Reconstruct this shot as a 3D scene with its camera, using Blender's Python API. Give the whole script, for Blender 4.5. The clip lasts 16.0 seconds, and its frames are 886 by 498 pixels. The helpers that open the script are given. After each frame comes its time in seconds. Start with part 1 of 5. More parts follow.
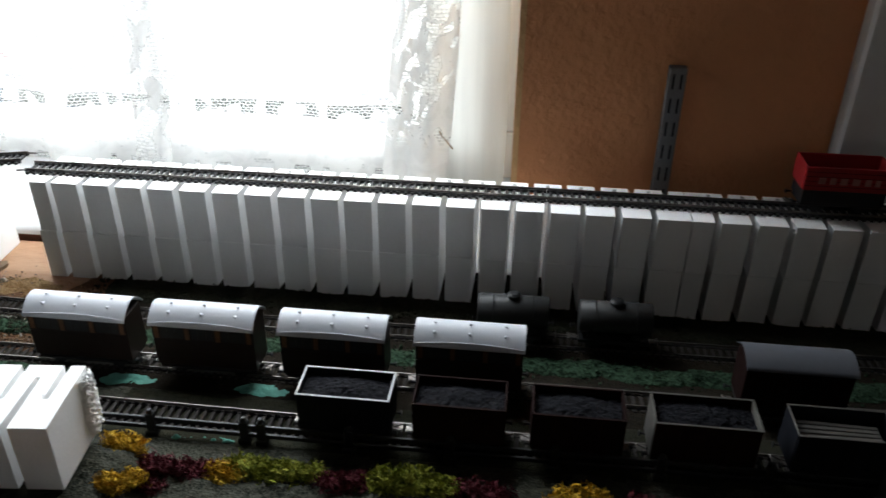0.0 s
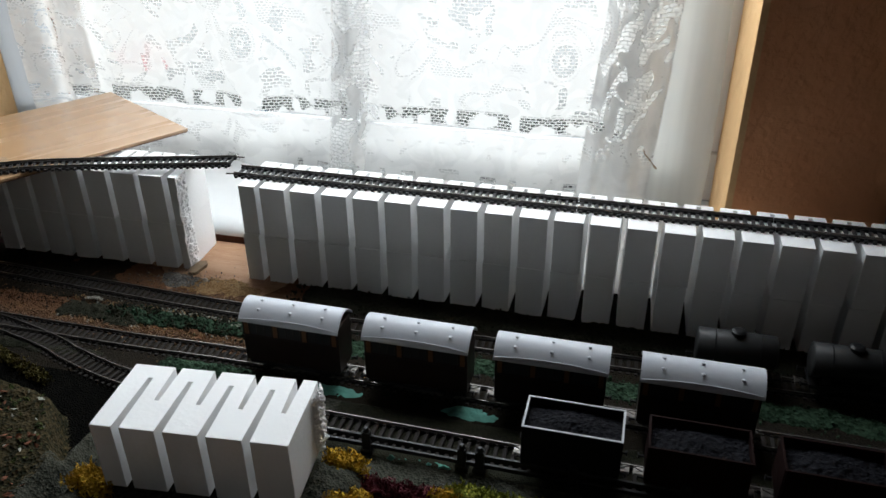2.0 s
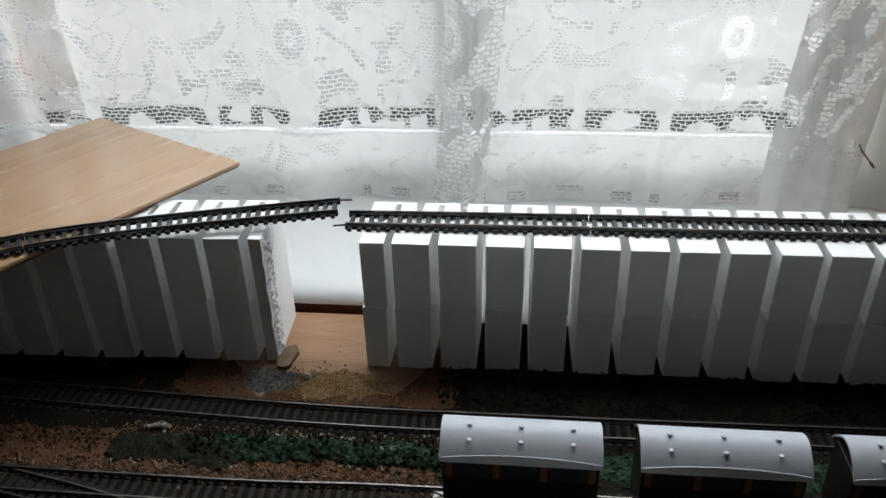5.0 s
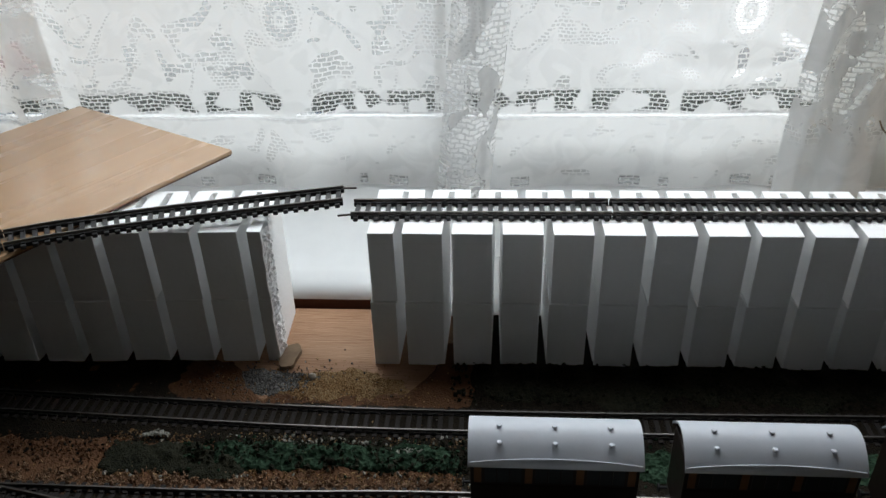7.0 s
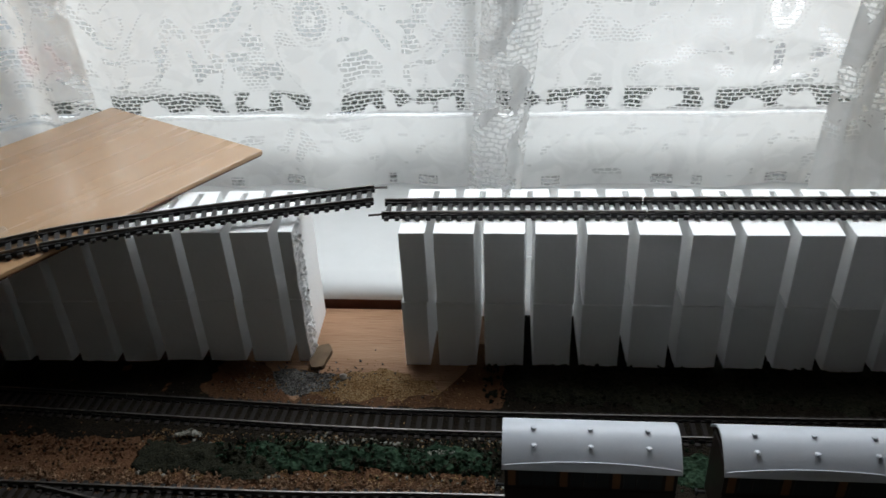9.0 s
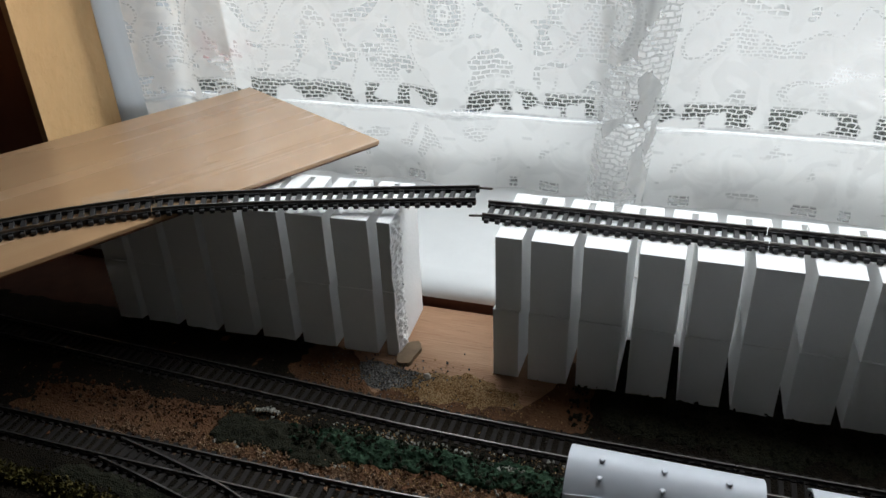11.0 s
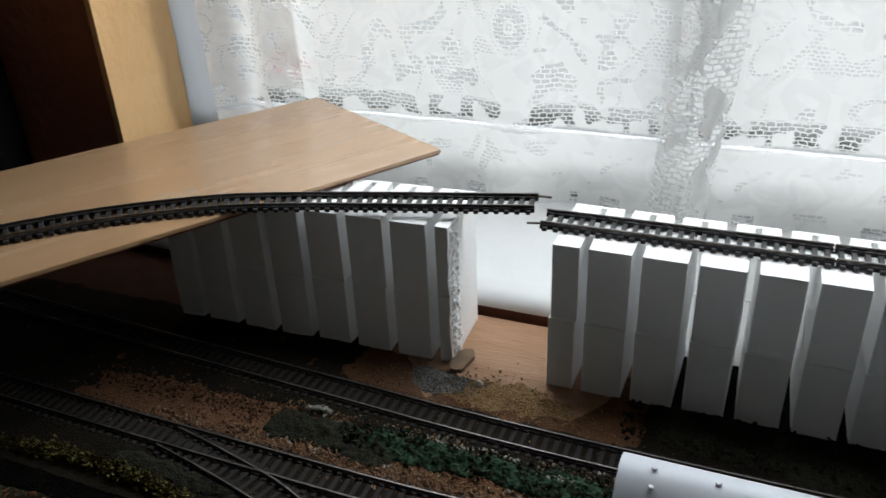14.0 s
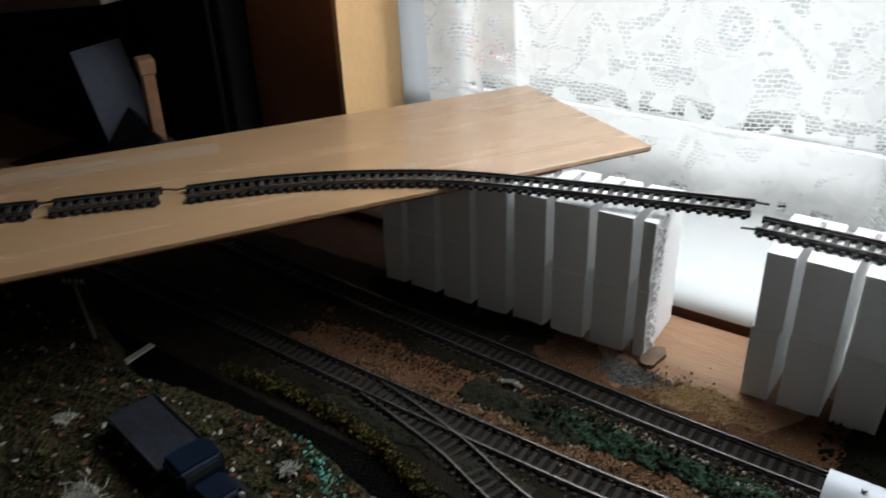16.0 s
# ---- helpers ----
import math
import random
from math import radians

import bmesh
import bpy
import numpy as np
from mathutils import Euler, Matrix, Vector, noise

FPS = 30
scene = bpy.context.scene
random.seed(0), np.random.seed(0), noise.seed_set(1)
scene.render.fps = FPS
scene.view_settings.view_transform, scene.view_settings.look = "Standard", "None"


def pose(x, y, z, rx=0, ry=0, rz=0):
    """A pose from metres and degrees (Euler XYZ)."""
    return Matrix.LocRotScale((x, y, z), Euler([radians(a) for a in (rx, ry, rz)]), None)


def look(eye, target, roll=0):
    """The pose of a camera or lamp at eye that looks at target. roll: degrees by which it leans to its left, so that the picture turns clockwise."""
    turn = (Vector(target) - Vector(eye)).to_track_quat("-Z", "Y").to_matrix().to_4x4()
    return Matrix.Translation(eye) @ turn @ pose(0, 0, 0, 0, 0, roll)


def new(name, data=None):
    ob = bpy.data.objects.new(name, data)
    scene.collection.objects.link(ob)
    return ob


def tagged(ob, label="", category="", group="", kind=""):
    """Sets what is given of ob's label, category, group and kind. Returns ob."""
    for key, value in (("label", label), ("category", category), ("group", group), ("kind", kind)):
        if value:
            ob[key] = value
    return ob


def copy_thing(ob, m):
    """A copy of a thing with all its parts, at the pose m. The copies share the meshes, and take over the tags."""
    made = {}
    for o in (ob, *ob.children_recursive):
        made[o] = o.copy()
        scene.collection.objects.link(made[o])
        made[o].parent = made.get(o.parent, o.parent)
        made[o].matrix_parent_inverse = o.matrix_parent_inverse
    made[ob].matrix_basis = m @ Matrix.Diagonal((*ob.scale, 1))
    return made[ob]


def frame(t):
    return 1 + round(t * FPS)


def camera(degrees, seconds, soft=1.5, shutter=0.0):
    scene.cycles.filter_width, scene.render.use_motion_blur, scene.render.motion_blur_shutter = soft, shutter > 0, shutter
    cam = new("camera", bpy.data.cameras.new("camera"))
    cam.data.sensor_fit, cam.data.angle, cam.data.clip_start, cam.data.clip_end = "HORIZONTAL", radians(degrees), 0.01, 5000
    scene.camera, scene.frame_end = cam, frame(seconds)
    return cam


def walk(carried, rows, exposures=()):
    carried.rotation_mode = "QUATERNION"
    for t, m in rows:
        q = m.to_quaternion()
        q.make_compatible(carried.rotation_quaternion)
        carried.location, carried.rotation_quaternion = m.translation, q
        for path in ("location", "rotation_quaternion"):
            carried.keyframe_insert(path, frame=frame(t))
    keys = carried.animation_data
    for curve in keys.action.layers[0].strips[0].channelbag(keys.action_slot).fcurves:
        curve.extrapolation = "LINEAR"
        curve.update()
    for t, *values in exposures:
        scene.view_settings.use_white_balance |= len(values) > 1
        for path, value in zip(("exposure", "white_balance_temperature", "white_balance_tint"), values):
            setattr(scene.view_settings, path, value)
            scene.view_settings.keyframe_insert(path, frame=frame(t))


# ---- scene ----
cam = camera(58.1, 16.0, soft=1.5, shutter=0.5)
PATH = [
    (0, (0.003, -0.004, 0.433), (-0.179, 1.719, -0.567), 0.7),
    (0.5, (-0.034, -0.003, 0.432), (-0.246, 1.721, -0.56), 1.0),
    (1, (-0.063, -0.006, 0.432), (-0.294, 1.724, -0.545), 1.6),
    (1.5, (-0.084, 0.003, 0.429), (-0.448, 1.695, -0.573), -0.0),
    (2, (-0.093, 0.012, 0.431), (-0.537, 1.692, -0.559), -0.5),
    (2.5, (-0.102, 0.026, 0.421), (-0.566, 1.685, -0.596), -0.8),
    (3, (-0.106, 0.058, 0.424), (-0.644, 1.703, -0.577), -2.5),
    (3.5, (-0.137, 0.086, 0.415), (-0.666, 1.755, -0.551), -1.7),
    (4, (-0.243, 0.121, 0.402), (-0.645, 1.816, -0.582), -2.6),
    (4.5, (-0.318, 0.157, 0.389), (-0.593, 1.856, -0.63), -2.4),
    (5, (-0.353, 0.184, 0.374), (-0.551, 1.891, -0.649), -1.7),
    (7.5, (-0.381, 0.212, 0.357), (-0.515, 1.911, -0.69), -1.8),
    (8, (-0.381, 0.215, 0.358), (-0.529, 1.919, -0.678), -2.1),
    (8.5, (-0.381, 0.214, 0.353), (-0.536, 1.914, -0.69), -2.4),
    (9, (-0.385, 0.213, 0.355), (-0.583, 1.908, -0.688), -3.0),
    (9.5, (-0.384, 0.223, 0.351), (-0.725, 1.892, -0.698), -2.9),
    (10, (-0.373, 0.233, 0.351), (-0.839, 1.878, -0.687), -3.0),
    (12.5, (-0.353, 0.231, 0.329), (-0.938, 1.873, -0.65), -2.4),
    (13, (-0.351, 0.23, 0.329), (-0.953, 1.87, -0.644), -2.5),
    (13.5, (-0.352, 0.228, 0.329), (-0.993, 1.858, -0.635), -2.4),
    (14, (-0.355, 0.225, 0.333), (-1.056, 1.839, -0.618), -2.8),
    (14.5, (-0.36, 0.221, 0.335), (-1.128, 1.81, -0.607), -2.5),
    (15, (-0.363, 0.216, 0.335), (-1.208, 1.764, -0.609), -2.3),
    (15.5, (-0.37, 0.206, 0.339), (-1.313, 1.708, -0.586), -2.5),
    (16, (-0.373, 0.194, 0.338), (-1.418, 1.609, -0.615), -2.4),
]
EXPOSURES = [(0, 0.95), (0.5, 0.68), (1, 0.5), (2, 0.24), (3, 0.08), (4, -0.12), (9, -0.22), (12.5, -0.12), (14, -0.04), (15, 0.08), (16, 0.25)]
walk(cam, [(t, look(eye, target, roll)) for t, eye, target, roll in PATH], EXPOSURES)


# ---- world and light: an overcast day outside one window ----
world = bpy.data.worlds.new("world")
scene.world = world
world.use_nodes = True
wn = world.node_tree.nodes
sky = wn.new("ShaderNodeTexSky")
sky.sky_type, sky.sun_disc = "NISHITA", False
sky.sun_elevation, sky.sun_rotation = radians(38), radians(20)
world.node_tree.links.new(sky.outputs[0], wn["Background"].inputs[0])
wn["Background"].inputs[1].default_value = 0.1

# daylight through the upper part of the window's opening, above the sight line
day = bpy.data.lights.new("window_daylight", "AREA")
day.shape, day.size, day.size_y, day.energy = "RECTANGLE", 0.60, 0.32, 4.4
day.color = (0.89, 0.97, 1.03)
lamp = new("window_daylight", day)
lamp.matrix_world = look((-0.36, 0.806, 0.475), (-0.36, 0.0, 0.10))

# the open sky over the street, which lights the net curtains from outside
sky_lamp = bpy.data.lights.new("sky_over_street", "AREA")
sky_lamp.shape, sky_lamp.size, sky_lamp.size_y, sky_lamp.energy = "RECTANGLE", 2.4, 1.2, 48.0
sky_lamp.color = (0.92, 0.98, 0.98)
above = new("sky_over_street", sky_lamp)
above.matrix_world = look((-0.49, 1.75, 1.15), (-0.49, 0.87, 0.15))


# ---- materials ----
class Nodes:
    """A small builder of node materials."""

    def __init__(self, name):
        self.mat = bpy.data.materials.new(name)
        self.mat.use_nodes = True
        self.tree = self.mat.node_tree
        self.tree.nodes.clear()
        self.out = self.tree.nodes.new("ShaderNodeOutputMaterial")

    def node(self, kind, **sets):
        n = self.tree.nodes.new(kind)
        for key, value in sets.items():
            setattr(n, key, value)
        return n

    def put(self, value, socket):
        if hasattr(value, "is_output"):
            self.tree.links.new(value, socket)
        elif isinstance(value, tuple) and len(value) == 3 and socket.type == "RGBA":
            socket.default_value = (*value, 1)
        else:
            socket.default_value = value

    def coord(self, scale=(1, 1, 1), which="Object", turn=(0, 0, 0)):
        c = self.node("ShaderNodeTexCoord")
        m = self.node("ShaderNodeMapping")
        m.inputs["Scale"].default_value = scale
        m.inputs["Rotation"].default_value = turn
        self.put(c.outputs[which], m.inputs[0])
        return m.outputs[0]

    def world_coord(self, scale=(1, 1, 1), turn=(0, 0, 0)):
        g = self.node("ShaderNodeNewGeometry")
        m = self.node("ShaderNodeMapping")
        m.inputs["Scale"].default_value = scale
        m.inputs["Rotation"].default_value = turn
        self.put(g.outputs["Position"], m.inputs[0])
        return m.outputs[0]

    def noise(self, vec, scale, detail=3.0, rough=0.55, distort=0.0):
        n = self.node("ShaderNodeTexNoise")
        self.put(vec, n.inputs["Vector"])
        n.inputs["Scale"].default_value, n.inputs["Detail"].default_value = scale, detail
        n.inputs["Roughness"].default_value, n.inputs["Distortion"].default_value = rough, distort
        return n.outputs[0]

    def voronoi(self, vec, scale, feature="F1", rand=1.0, out="Distance"):
        n = self.node("ShaderNodeTexVoronoi", feature=feature)
        self.put(vec, n.inputs["Vector"])
        n.inputs["Scale"].default_value, n.inputs["Randomness"].default_value = scale, rand
        return n.outputs[out]

    def math(self, op, a, b=0.0, c=0.0):
        n = self.node("ShaderNodeMath", operation=op)
        for value, socket in zip((a, b, c), n.inputs):
            self.put(value, socket)
        return n.outputs[0]

    def ramp(self, fac, *stops):
        n = self.node("ShaderNodeValToRGB")
        self.put(fac, n.inputs[0])
        while len(n.color_ramp.elements) < len(stops):
            n.color_ramp.elements.new(0.5)
        for e, (at, colour) in zip(n.color_ramp.elements, stops):
            e.position = at
            e.color = (*colour, 1) if isinstance(colour, tuple) else (colour, colour, colour, 1)
        return n.outputs[0]

    def mix(self, fac, a, b, blend="MIX"):
        n = self.node("ShaderNodeMix", data_type="RGBA", blend_type=blend)
        self.put(fac, n.inputs[0])
        self.put(a, n.inputs[6])
        self.put(b, n.inputs[7])
        return n.outputs[2]

    def bump(self, height, strength=0.3, distance=0.001):
        n = self.node("ShaderNodeBump")
        n.inputs["Strength"].default_value, n.inputs["Distance"].default_value = strength, distance
        self.put(height, n.inputs["Height"])
        return n.outputs[0]

    def done(self, colour, rough=0.6, metal=0.0, normal=None, spec=0.5, coat=0.0):
        b = self.node("ShaderNodeBsdfPrincipled")
        self.put(colour, b.inputs["Base Color"])
        self.put(rough, b.inputs["Roughness"])
        self.put(metal, b.inputs["Metallic"])
        b.inputs["Specular IOR Level"].default_value = spec
        b.inputs["Coat Weight"].default_value = coat
        if normal:
            self.put(normal, b.inputs["Normal"])
        self.put(b.outputs[0], self.out.inputs[0])
        return self.mat


def painted(name, colour, rough=0.5, vary=0.25, grain=400.0, bump=0.15, spec=0.28, dist=0.0004):
    """Paint or plastic with faint mottling at two scales."""
    n = Nodes(name)
    v = n.coord()
    a, b = n.noise(v, grain, 3), n.noise(v, grain / 14, 4, 0.6)
    f = n.math("ADD", n.math("MULTIPLY", a, 0.4), n.math("MULTIPLY", b, 0.6))
    dark, light = tuple(c * (1 - vary) for c in colour), tuple(min(1, c * (1 + vary)) for c in colour)
    return n.done(n.ramp(f, (0.3, dark), (0.7, light)), n.ramp(b, (0.3, rough * 0.8), (0.7, min(1, rough * 1.2))), 0.0, n.bump(a, bump, dist), spec)


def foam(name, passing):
    """Beaded white foam; a higher passing share makes slots brighter than fronts."""
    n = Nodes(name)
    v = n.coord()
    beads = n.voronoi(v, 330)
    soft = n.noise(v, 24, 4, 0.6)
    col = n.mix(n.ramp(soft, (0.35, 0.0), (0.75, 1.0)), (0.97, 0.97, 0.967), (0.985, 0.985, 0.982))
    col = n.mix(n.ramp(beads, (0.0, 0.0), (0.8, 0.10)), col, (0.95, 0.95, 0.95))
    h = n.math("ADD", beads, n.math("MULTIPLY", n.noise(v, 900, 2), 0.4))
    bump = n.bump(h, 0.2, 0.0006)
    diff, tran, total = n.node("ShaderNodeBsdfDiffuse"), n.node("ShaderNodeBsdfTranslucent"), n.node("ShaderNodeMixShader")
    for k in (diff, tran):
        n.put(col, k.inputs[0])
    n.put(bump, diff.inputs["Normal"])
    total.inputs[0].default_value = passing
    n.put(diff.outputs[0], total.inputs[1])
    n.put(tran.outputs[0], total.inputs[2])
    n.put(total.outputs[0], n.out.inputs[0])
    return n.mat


def laminate():
    n = Nodes("beech_laminate")
    wide = n.noise(n.coord((1.0, 13, 13)), 2.0, 4, 0.5, 0.5)
    fine = n.noise(n.coord((9, 260, 260)), 2.0, 3, 0.6)
    f = n.math("ADD", n.math("MULTIPLY", wide, 0.9), n.math("MULTIPLY", fine, 0.1))
    col = n.ramp(f, (0.3, (0.405, 0.240, 0.126)), (0.5, (0.455, 0.283, 0.157)), (0.72, (0.51, 0.335, 0.195)))
    return n.done(col, n.ramp(wide, (0.3, 0.22), (0.7, 0.32)), 0, n.bump(fine, 0.03, 0.0003), 0.5, 0.3)


def plywood():
    n = Nodes("bare_plywood")
    wide = n.noise(n.coord((3, 22, 22)), 2.4, 5, 0.6, 1.1)
    fine = n.noise(n.coord((30, 500, 500)), 1.6, 3, 0.6)
    knots = n.voronoi(n.coord((10, 26, 26)), 1.0)
    f = n.math("ADD", n.math("MULTIPLY", wide, 0.65), n.math("MULTIPLY", fine, 0.35))
    col = n.ramp(f, (0.28, (0.29, 0.150, 0.080)), (0.5, (0.38, 0.215, 0.125)), (0.75, (0.46, 0.29, 0.18)))
    fleck = n.noise(n.coord((45, 620, 620)), 1.0, 2, 0.5)
    col = n.mix(n.ramp(fleck, (0.60, 0.0), (0.70, 0.45)), col, (0.14, 0.07, 0.035))
    col = n.mix(n.ramp(knots, (0.0, 0.7), (0.12, 0.0)), col, (0.06, 0.03, 0.014))
    return n.done(col, 0.65, 0, n.bump(n.math("SUBTRACT", fine, fleck), 0.6, 0.0009), 0.3)


def scatter(name, a, b, c, scale=260.0, patch=9.0, rough=0.95, dist=0.002, speck=0.5, spec=0.1):
    """Loose scenic scatter: grains of three colours in patches."""
    n = Nodes(name)
    v = n.world_coord()
    grains = n.voronoi(v, scale, out="Color")
    g = n.node("ShaderNodeSeparateColor")
    n.put(grains, g.inputs[0])
    big = n.noise(v, patch, 5, 0.65, 0.4)
    f = n.math("ADD", n.math("MULTIPLY", g.outputs[0], speck), n.math("MULTIPLY", n.math("ADD", big, 0.5 - speck), 1.1 - speck))
    col = n.ramp(f, (0.3, a), (0.52, b), (0.78, c))
    h = n.math("ADD", n.voronoi(v, scale), n.math("MULTIPLY", n.noise(v, scale / 4, 3), 0.8))
    return n.done(col, rough, 0, n.bump(h, 0.8, dist), spec)


def wall_paint(name, colour, rough=0.8):
    n = Nodes(name)
    v = n.world_coord()
    lumps = n.noise(v, 55, 5, 0.6)
    big = n.noise(v, 4, 4, 0.6)
    d = tuple(x * 0.86 for x in colour)
    return n.done(n.ramp(n.math("ADD", n.math("MULTIPLY", lumps, 0.4), n.math("MULTIPLY", big, 0.6)), (0.3, d), (0.7, colour)), rough, 0, n.bump(lumps, 0.8, 0.005), 0.3)


def metal(name, colour, rough=0.35, vary=0.3):
    n = Nodes(name)
    v = n.coord()
    a = n.noise(v, 260, 4, 0.65)
    col = n.ramp(a, (0.3, tuple(c * (1 - vary) for c in colour)), (0.7, colour))
    return n.done(col, n.ramp(a, (0.3, rough), (0.7, rough + 0.25)), 0.9, n.bump(a, 0.1, 0.0003))


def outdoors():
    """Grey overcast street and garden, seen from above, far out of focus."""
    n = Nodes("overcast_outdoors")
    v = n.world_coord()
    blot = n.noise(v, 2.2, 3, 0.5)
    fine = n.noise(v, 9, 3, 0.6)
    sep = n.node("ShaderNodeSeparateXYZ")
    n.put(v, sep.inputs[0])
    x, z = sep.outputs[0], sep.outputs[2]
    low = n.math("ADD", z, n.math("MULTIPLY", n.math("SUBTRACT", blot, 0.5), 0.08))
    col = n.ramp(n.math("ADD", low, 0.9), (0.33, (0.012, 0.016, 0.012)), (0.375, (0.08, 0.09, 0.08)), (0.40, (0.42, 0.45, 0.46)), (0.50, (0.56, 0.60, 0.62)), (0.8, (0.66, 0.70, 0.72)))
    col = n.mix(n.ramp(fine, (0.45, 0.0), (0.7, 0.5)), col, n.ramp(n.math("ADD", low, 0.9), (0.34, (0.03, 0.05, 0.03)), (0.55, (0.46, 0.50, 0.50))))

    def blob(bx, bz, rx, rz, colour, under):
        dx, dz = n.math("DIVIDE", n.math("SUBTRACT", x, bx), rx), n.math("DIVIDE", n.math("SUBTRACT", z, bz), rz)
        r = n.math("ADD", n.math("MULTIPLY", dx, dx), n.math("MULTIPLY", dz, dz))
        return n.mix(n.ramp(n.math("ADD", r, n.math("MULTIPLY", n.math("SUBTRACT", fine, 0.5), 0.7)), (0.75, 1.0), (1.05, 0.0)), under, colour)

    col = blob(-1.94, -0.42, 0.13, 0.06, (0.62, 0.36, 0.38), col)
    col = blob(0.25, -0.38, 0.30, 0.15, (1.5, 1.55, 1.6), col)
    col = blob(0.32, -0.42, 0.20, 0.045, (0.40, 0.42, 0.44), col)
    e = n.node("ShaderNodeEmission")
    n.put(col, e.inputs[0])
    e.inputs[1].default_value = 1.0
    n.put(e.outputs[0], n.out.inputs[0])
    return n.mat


def lace(name, size=1.0, bold=False, plain=0.0):
    """Machine lace: close cloth with curling bands, rings, lines and lattices of openings."""
    n = Nodes(name)
    uv = n.coord((1 / size, 1 / size, 1), which="UV")
    real = n.node("ShaderNodeSeparateXYZ")
    n.put(n.coord(which="UV"), real.inputs[0])
    sep = n.node("ShaderNodeSeparateXYZ")
    n.put(uv, sep.inputs[0])
    u, w, high = sep.outputs[0], sep.outputs[1], real.outputs[1]

    bend = n.node("ShaderNodeTexNoise")
    n.put(n.coord(which="UV"), bend.inputs["Vector"])
    bend.inputs["Scale"].default_value, bend.inputs["Detail"].default_value = 110.0, 1.0
    drawn = n.node("ShaderNodeVectorMath", operation="MULTIPLY_ADD")
    n.put(bend.outputs["Color"], drawn.inputs[0])
    drawn.inputs[1].default_value = (0.0052, 0.0044, 0.0)
    n.put(n.coord(which="UV"), drawn.inputs[2])

    def openings(wide, tall, thread):
        """Openings in staggered rows between soft threads, pulled a little out of line."""
        k = n.node("ShaderNodeTexBrick")
        n.put(drawn.outputs[0], k.inputs["Vector"])
        for socket, value in (("Scale", 1.0), ("Mortar Size", thread), ("Mortar Smooth", 0.9), ("Brick Width", wide), ("Row Height", tall)):
            k.inputs[socket].default_value = value
        return n.ramp(k.outputs["Fac"], (0.20, 1.0), (0.60, 0.0))

    cells = openings(0.0080, 0.0042, 0.00085) if bold else openings(0.0077, 0.0043, 0.00105)
    fine, small = openings(0.0064, 0.0036, 0.0008), openings(0.0046, 0.0030, 0.0009)

    def contour(scale, width, distort, shift):
        c = n.node("ShaderNodeMapping")
        c.inputs["Location"].default_value = (shift, shift * 0.7, 0)
        n.put(uv, c.inputs[0])
        k = n.math("ABSOLUTE", n.math("SUBTRACT", n.noise(c.outputs[0], scale, 1.0, 0.4, distort), 0.5))
        return n.ramp(k, (width * 0.85, 1.0), (width * 1.15, 0.0))

    def between(value, a, b, soft=0.0005):
        return n.math("MULTIPLY", n.ramp(value, (a - soft, 0.0), (a, 1.0)), n.ramp(value, (b, 1.0), (b + soft, 0.0)))

    patch = n.noise(uv, 13, 1, 0.4)
    if bold:
        open_part = n.ramp(high, (plain, 0.0), (plain + 0.03, 1.0))
        leaves = n.ramp(n.noise(n.coord((1.0, 0.6, 1), which="UV"), 55, 2, 0.5, 0.8), (0.43 + plain, 0.0), (0.47 + plain, 1.0))
        hole = n.math("MULTIPLY", n.math("MULTIPLY", cells, leaves), open_part)
    else:
        open_part = n.ramp(high, (0.088, 0.0), (0.100, 1.0))
        broken = n.ramp(n.noise(uv, 42, 1, 0.4, 0.5), (0.44, 0.0), (0.47, 1.0))
        fade = n.ramp(n.noise(uv, 16, 1, 0.4), (0.40, 0.45), (0.60, 1.0))
        vine = n.math("MULTIPLY", contour(15, 0.060, 1.4, 3.0), n.math("MULTIPLY", broken, fade))
        vine = n.math("MULTIPLY", vine, n.ramp(patch, (0.39 - plain, 0.0), (0.43 - plain, 1.0)))
        hole = n.math("MULTIPLY", cells, vine)
        line = n.math("MULTIPLY", contour(17, 0.014, 0.8, 7.0), n.ramp(patch, (0.50, 0.38), (0.53, 0.0)))
        hole = n.math("MAXIMUM", hole, n.math("MULTIPLY", small, line))
        lattice = n.ramp(n.noise(n.coord((1, 1, 1), which="UV", turn=(0, 0, 1.1)), 17, 1, 0.4), (0.61, 0.0), (0.64, 0.40))
        hole = n.math("MAXIMUM", hole, n.math("MULTIPLY", small, lattice))
        hole = n.math("MULTIPLY", hole, open_part)
    # ringed medallions in a row
    mu = n.math("SUBTRACT", n.math("MODULO", n.math("ADD", u, 5.40 - 0.375 + 0.135), 0.27), 0.135)
    mw = n.math("SUBTRACT", n.math("MODULO", n.math("ADD", w, 0.26 - 0.1565 + 0.13), 0.26), 0.13)
    r = n.math("SQRT", n.math("ADD", n.math("MULTIPLY", mu, mu), n.math("MULTIPLY", n.math("MULTIPLY", mw, mw), 0.6)))
    ring = between(r, 0.0060, 0.0120)
    eye = n.ramp(r, (0.0016, 1.0), (0.0020, 0.0))
    inside = n.ramp(r, (0.021, 1.0), (0.0215, 0.0))
    petals = n.math("MULTIPLY", between(r, 0.0165, 0.0190), small)
    hole = n.math("ADD", n.math("MULTIPLY", hole, n.math("SUBTRACT", 1.0, inside)), n.math("MAXIMUM", n.math("MULTIPLY", fine, n.math("ADD", ring, eye)), petals))
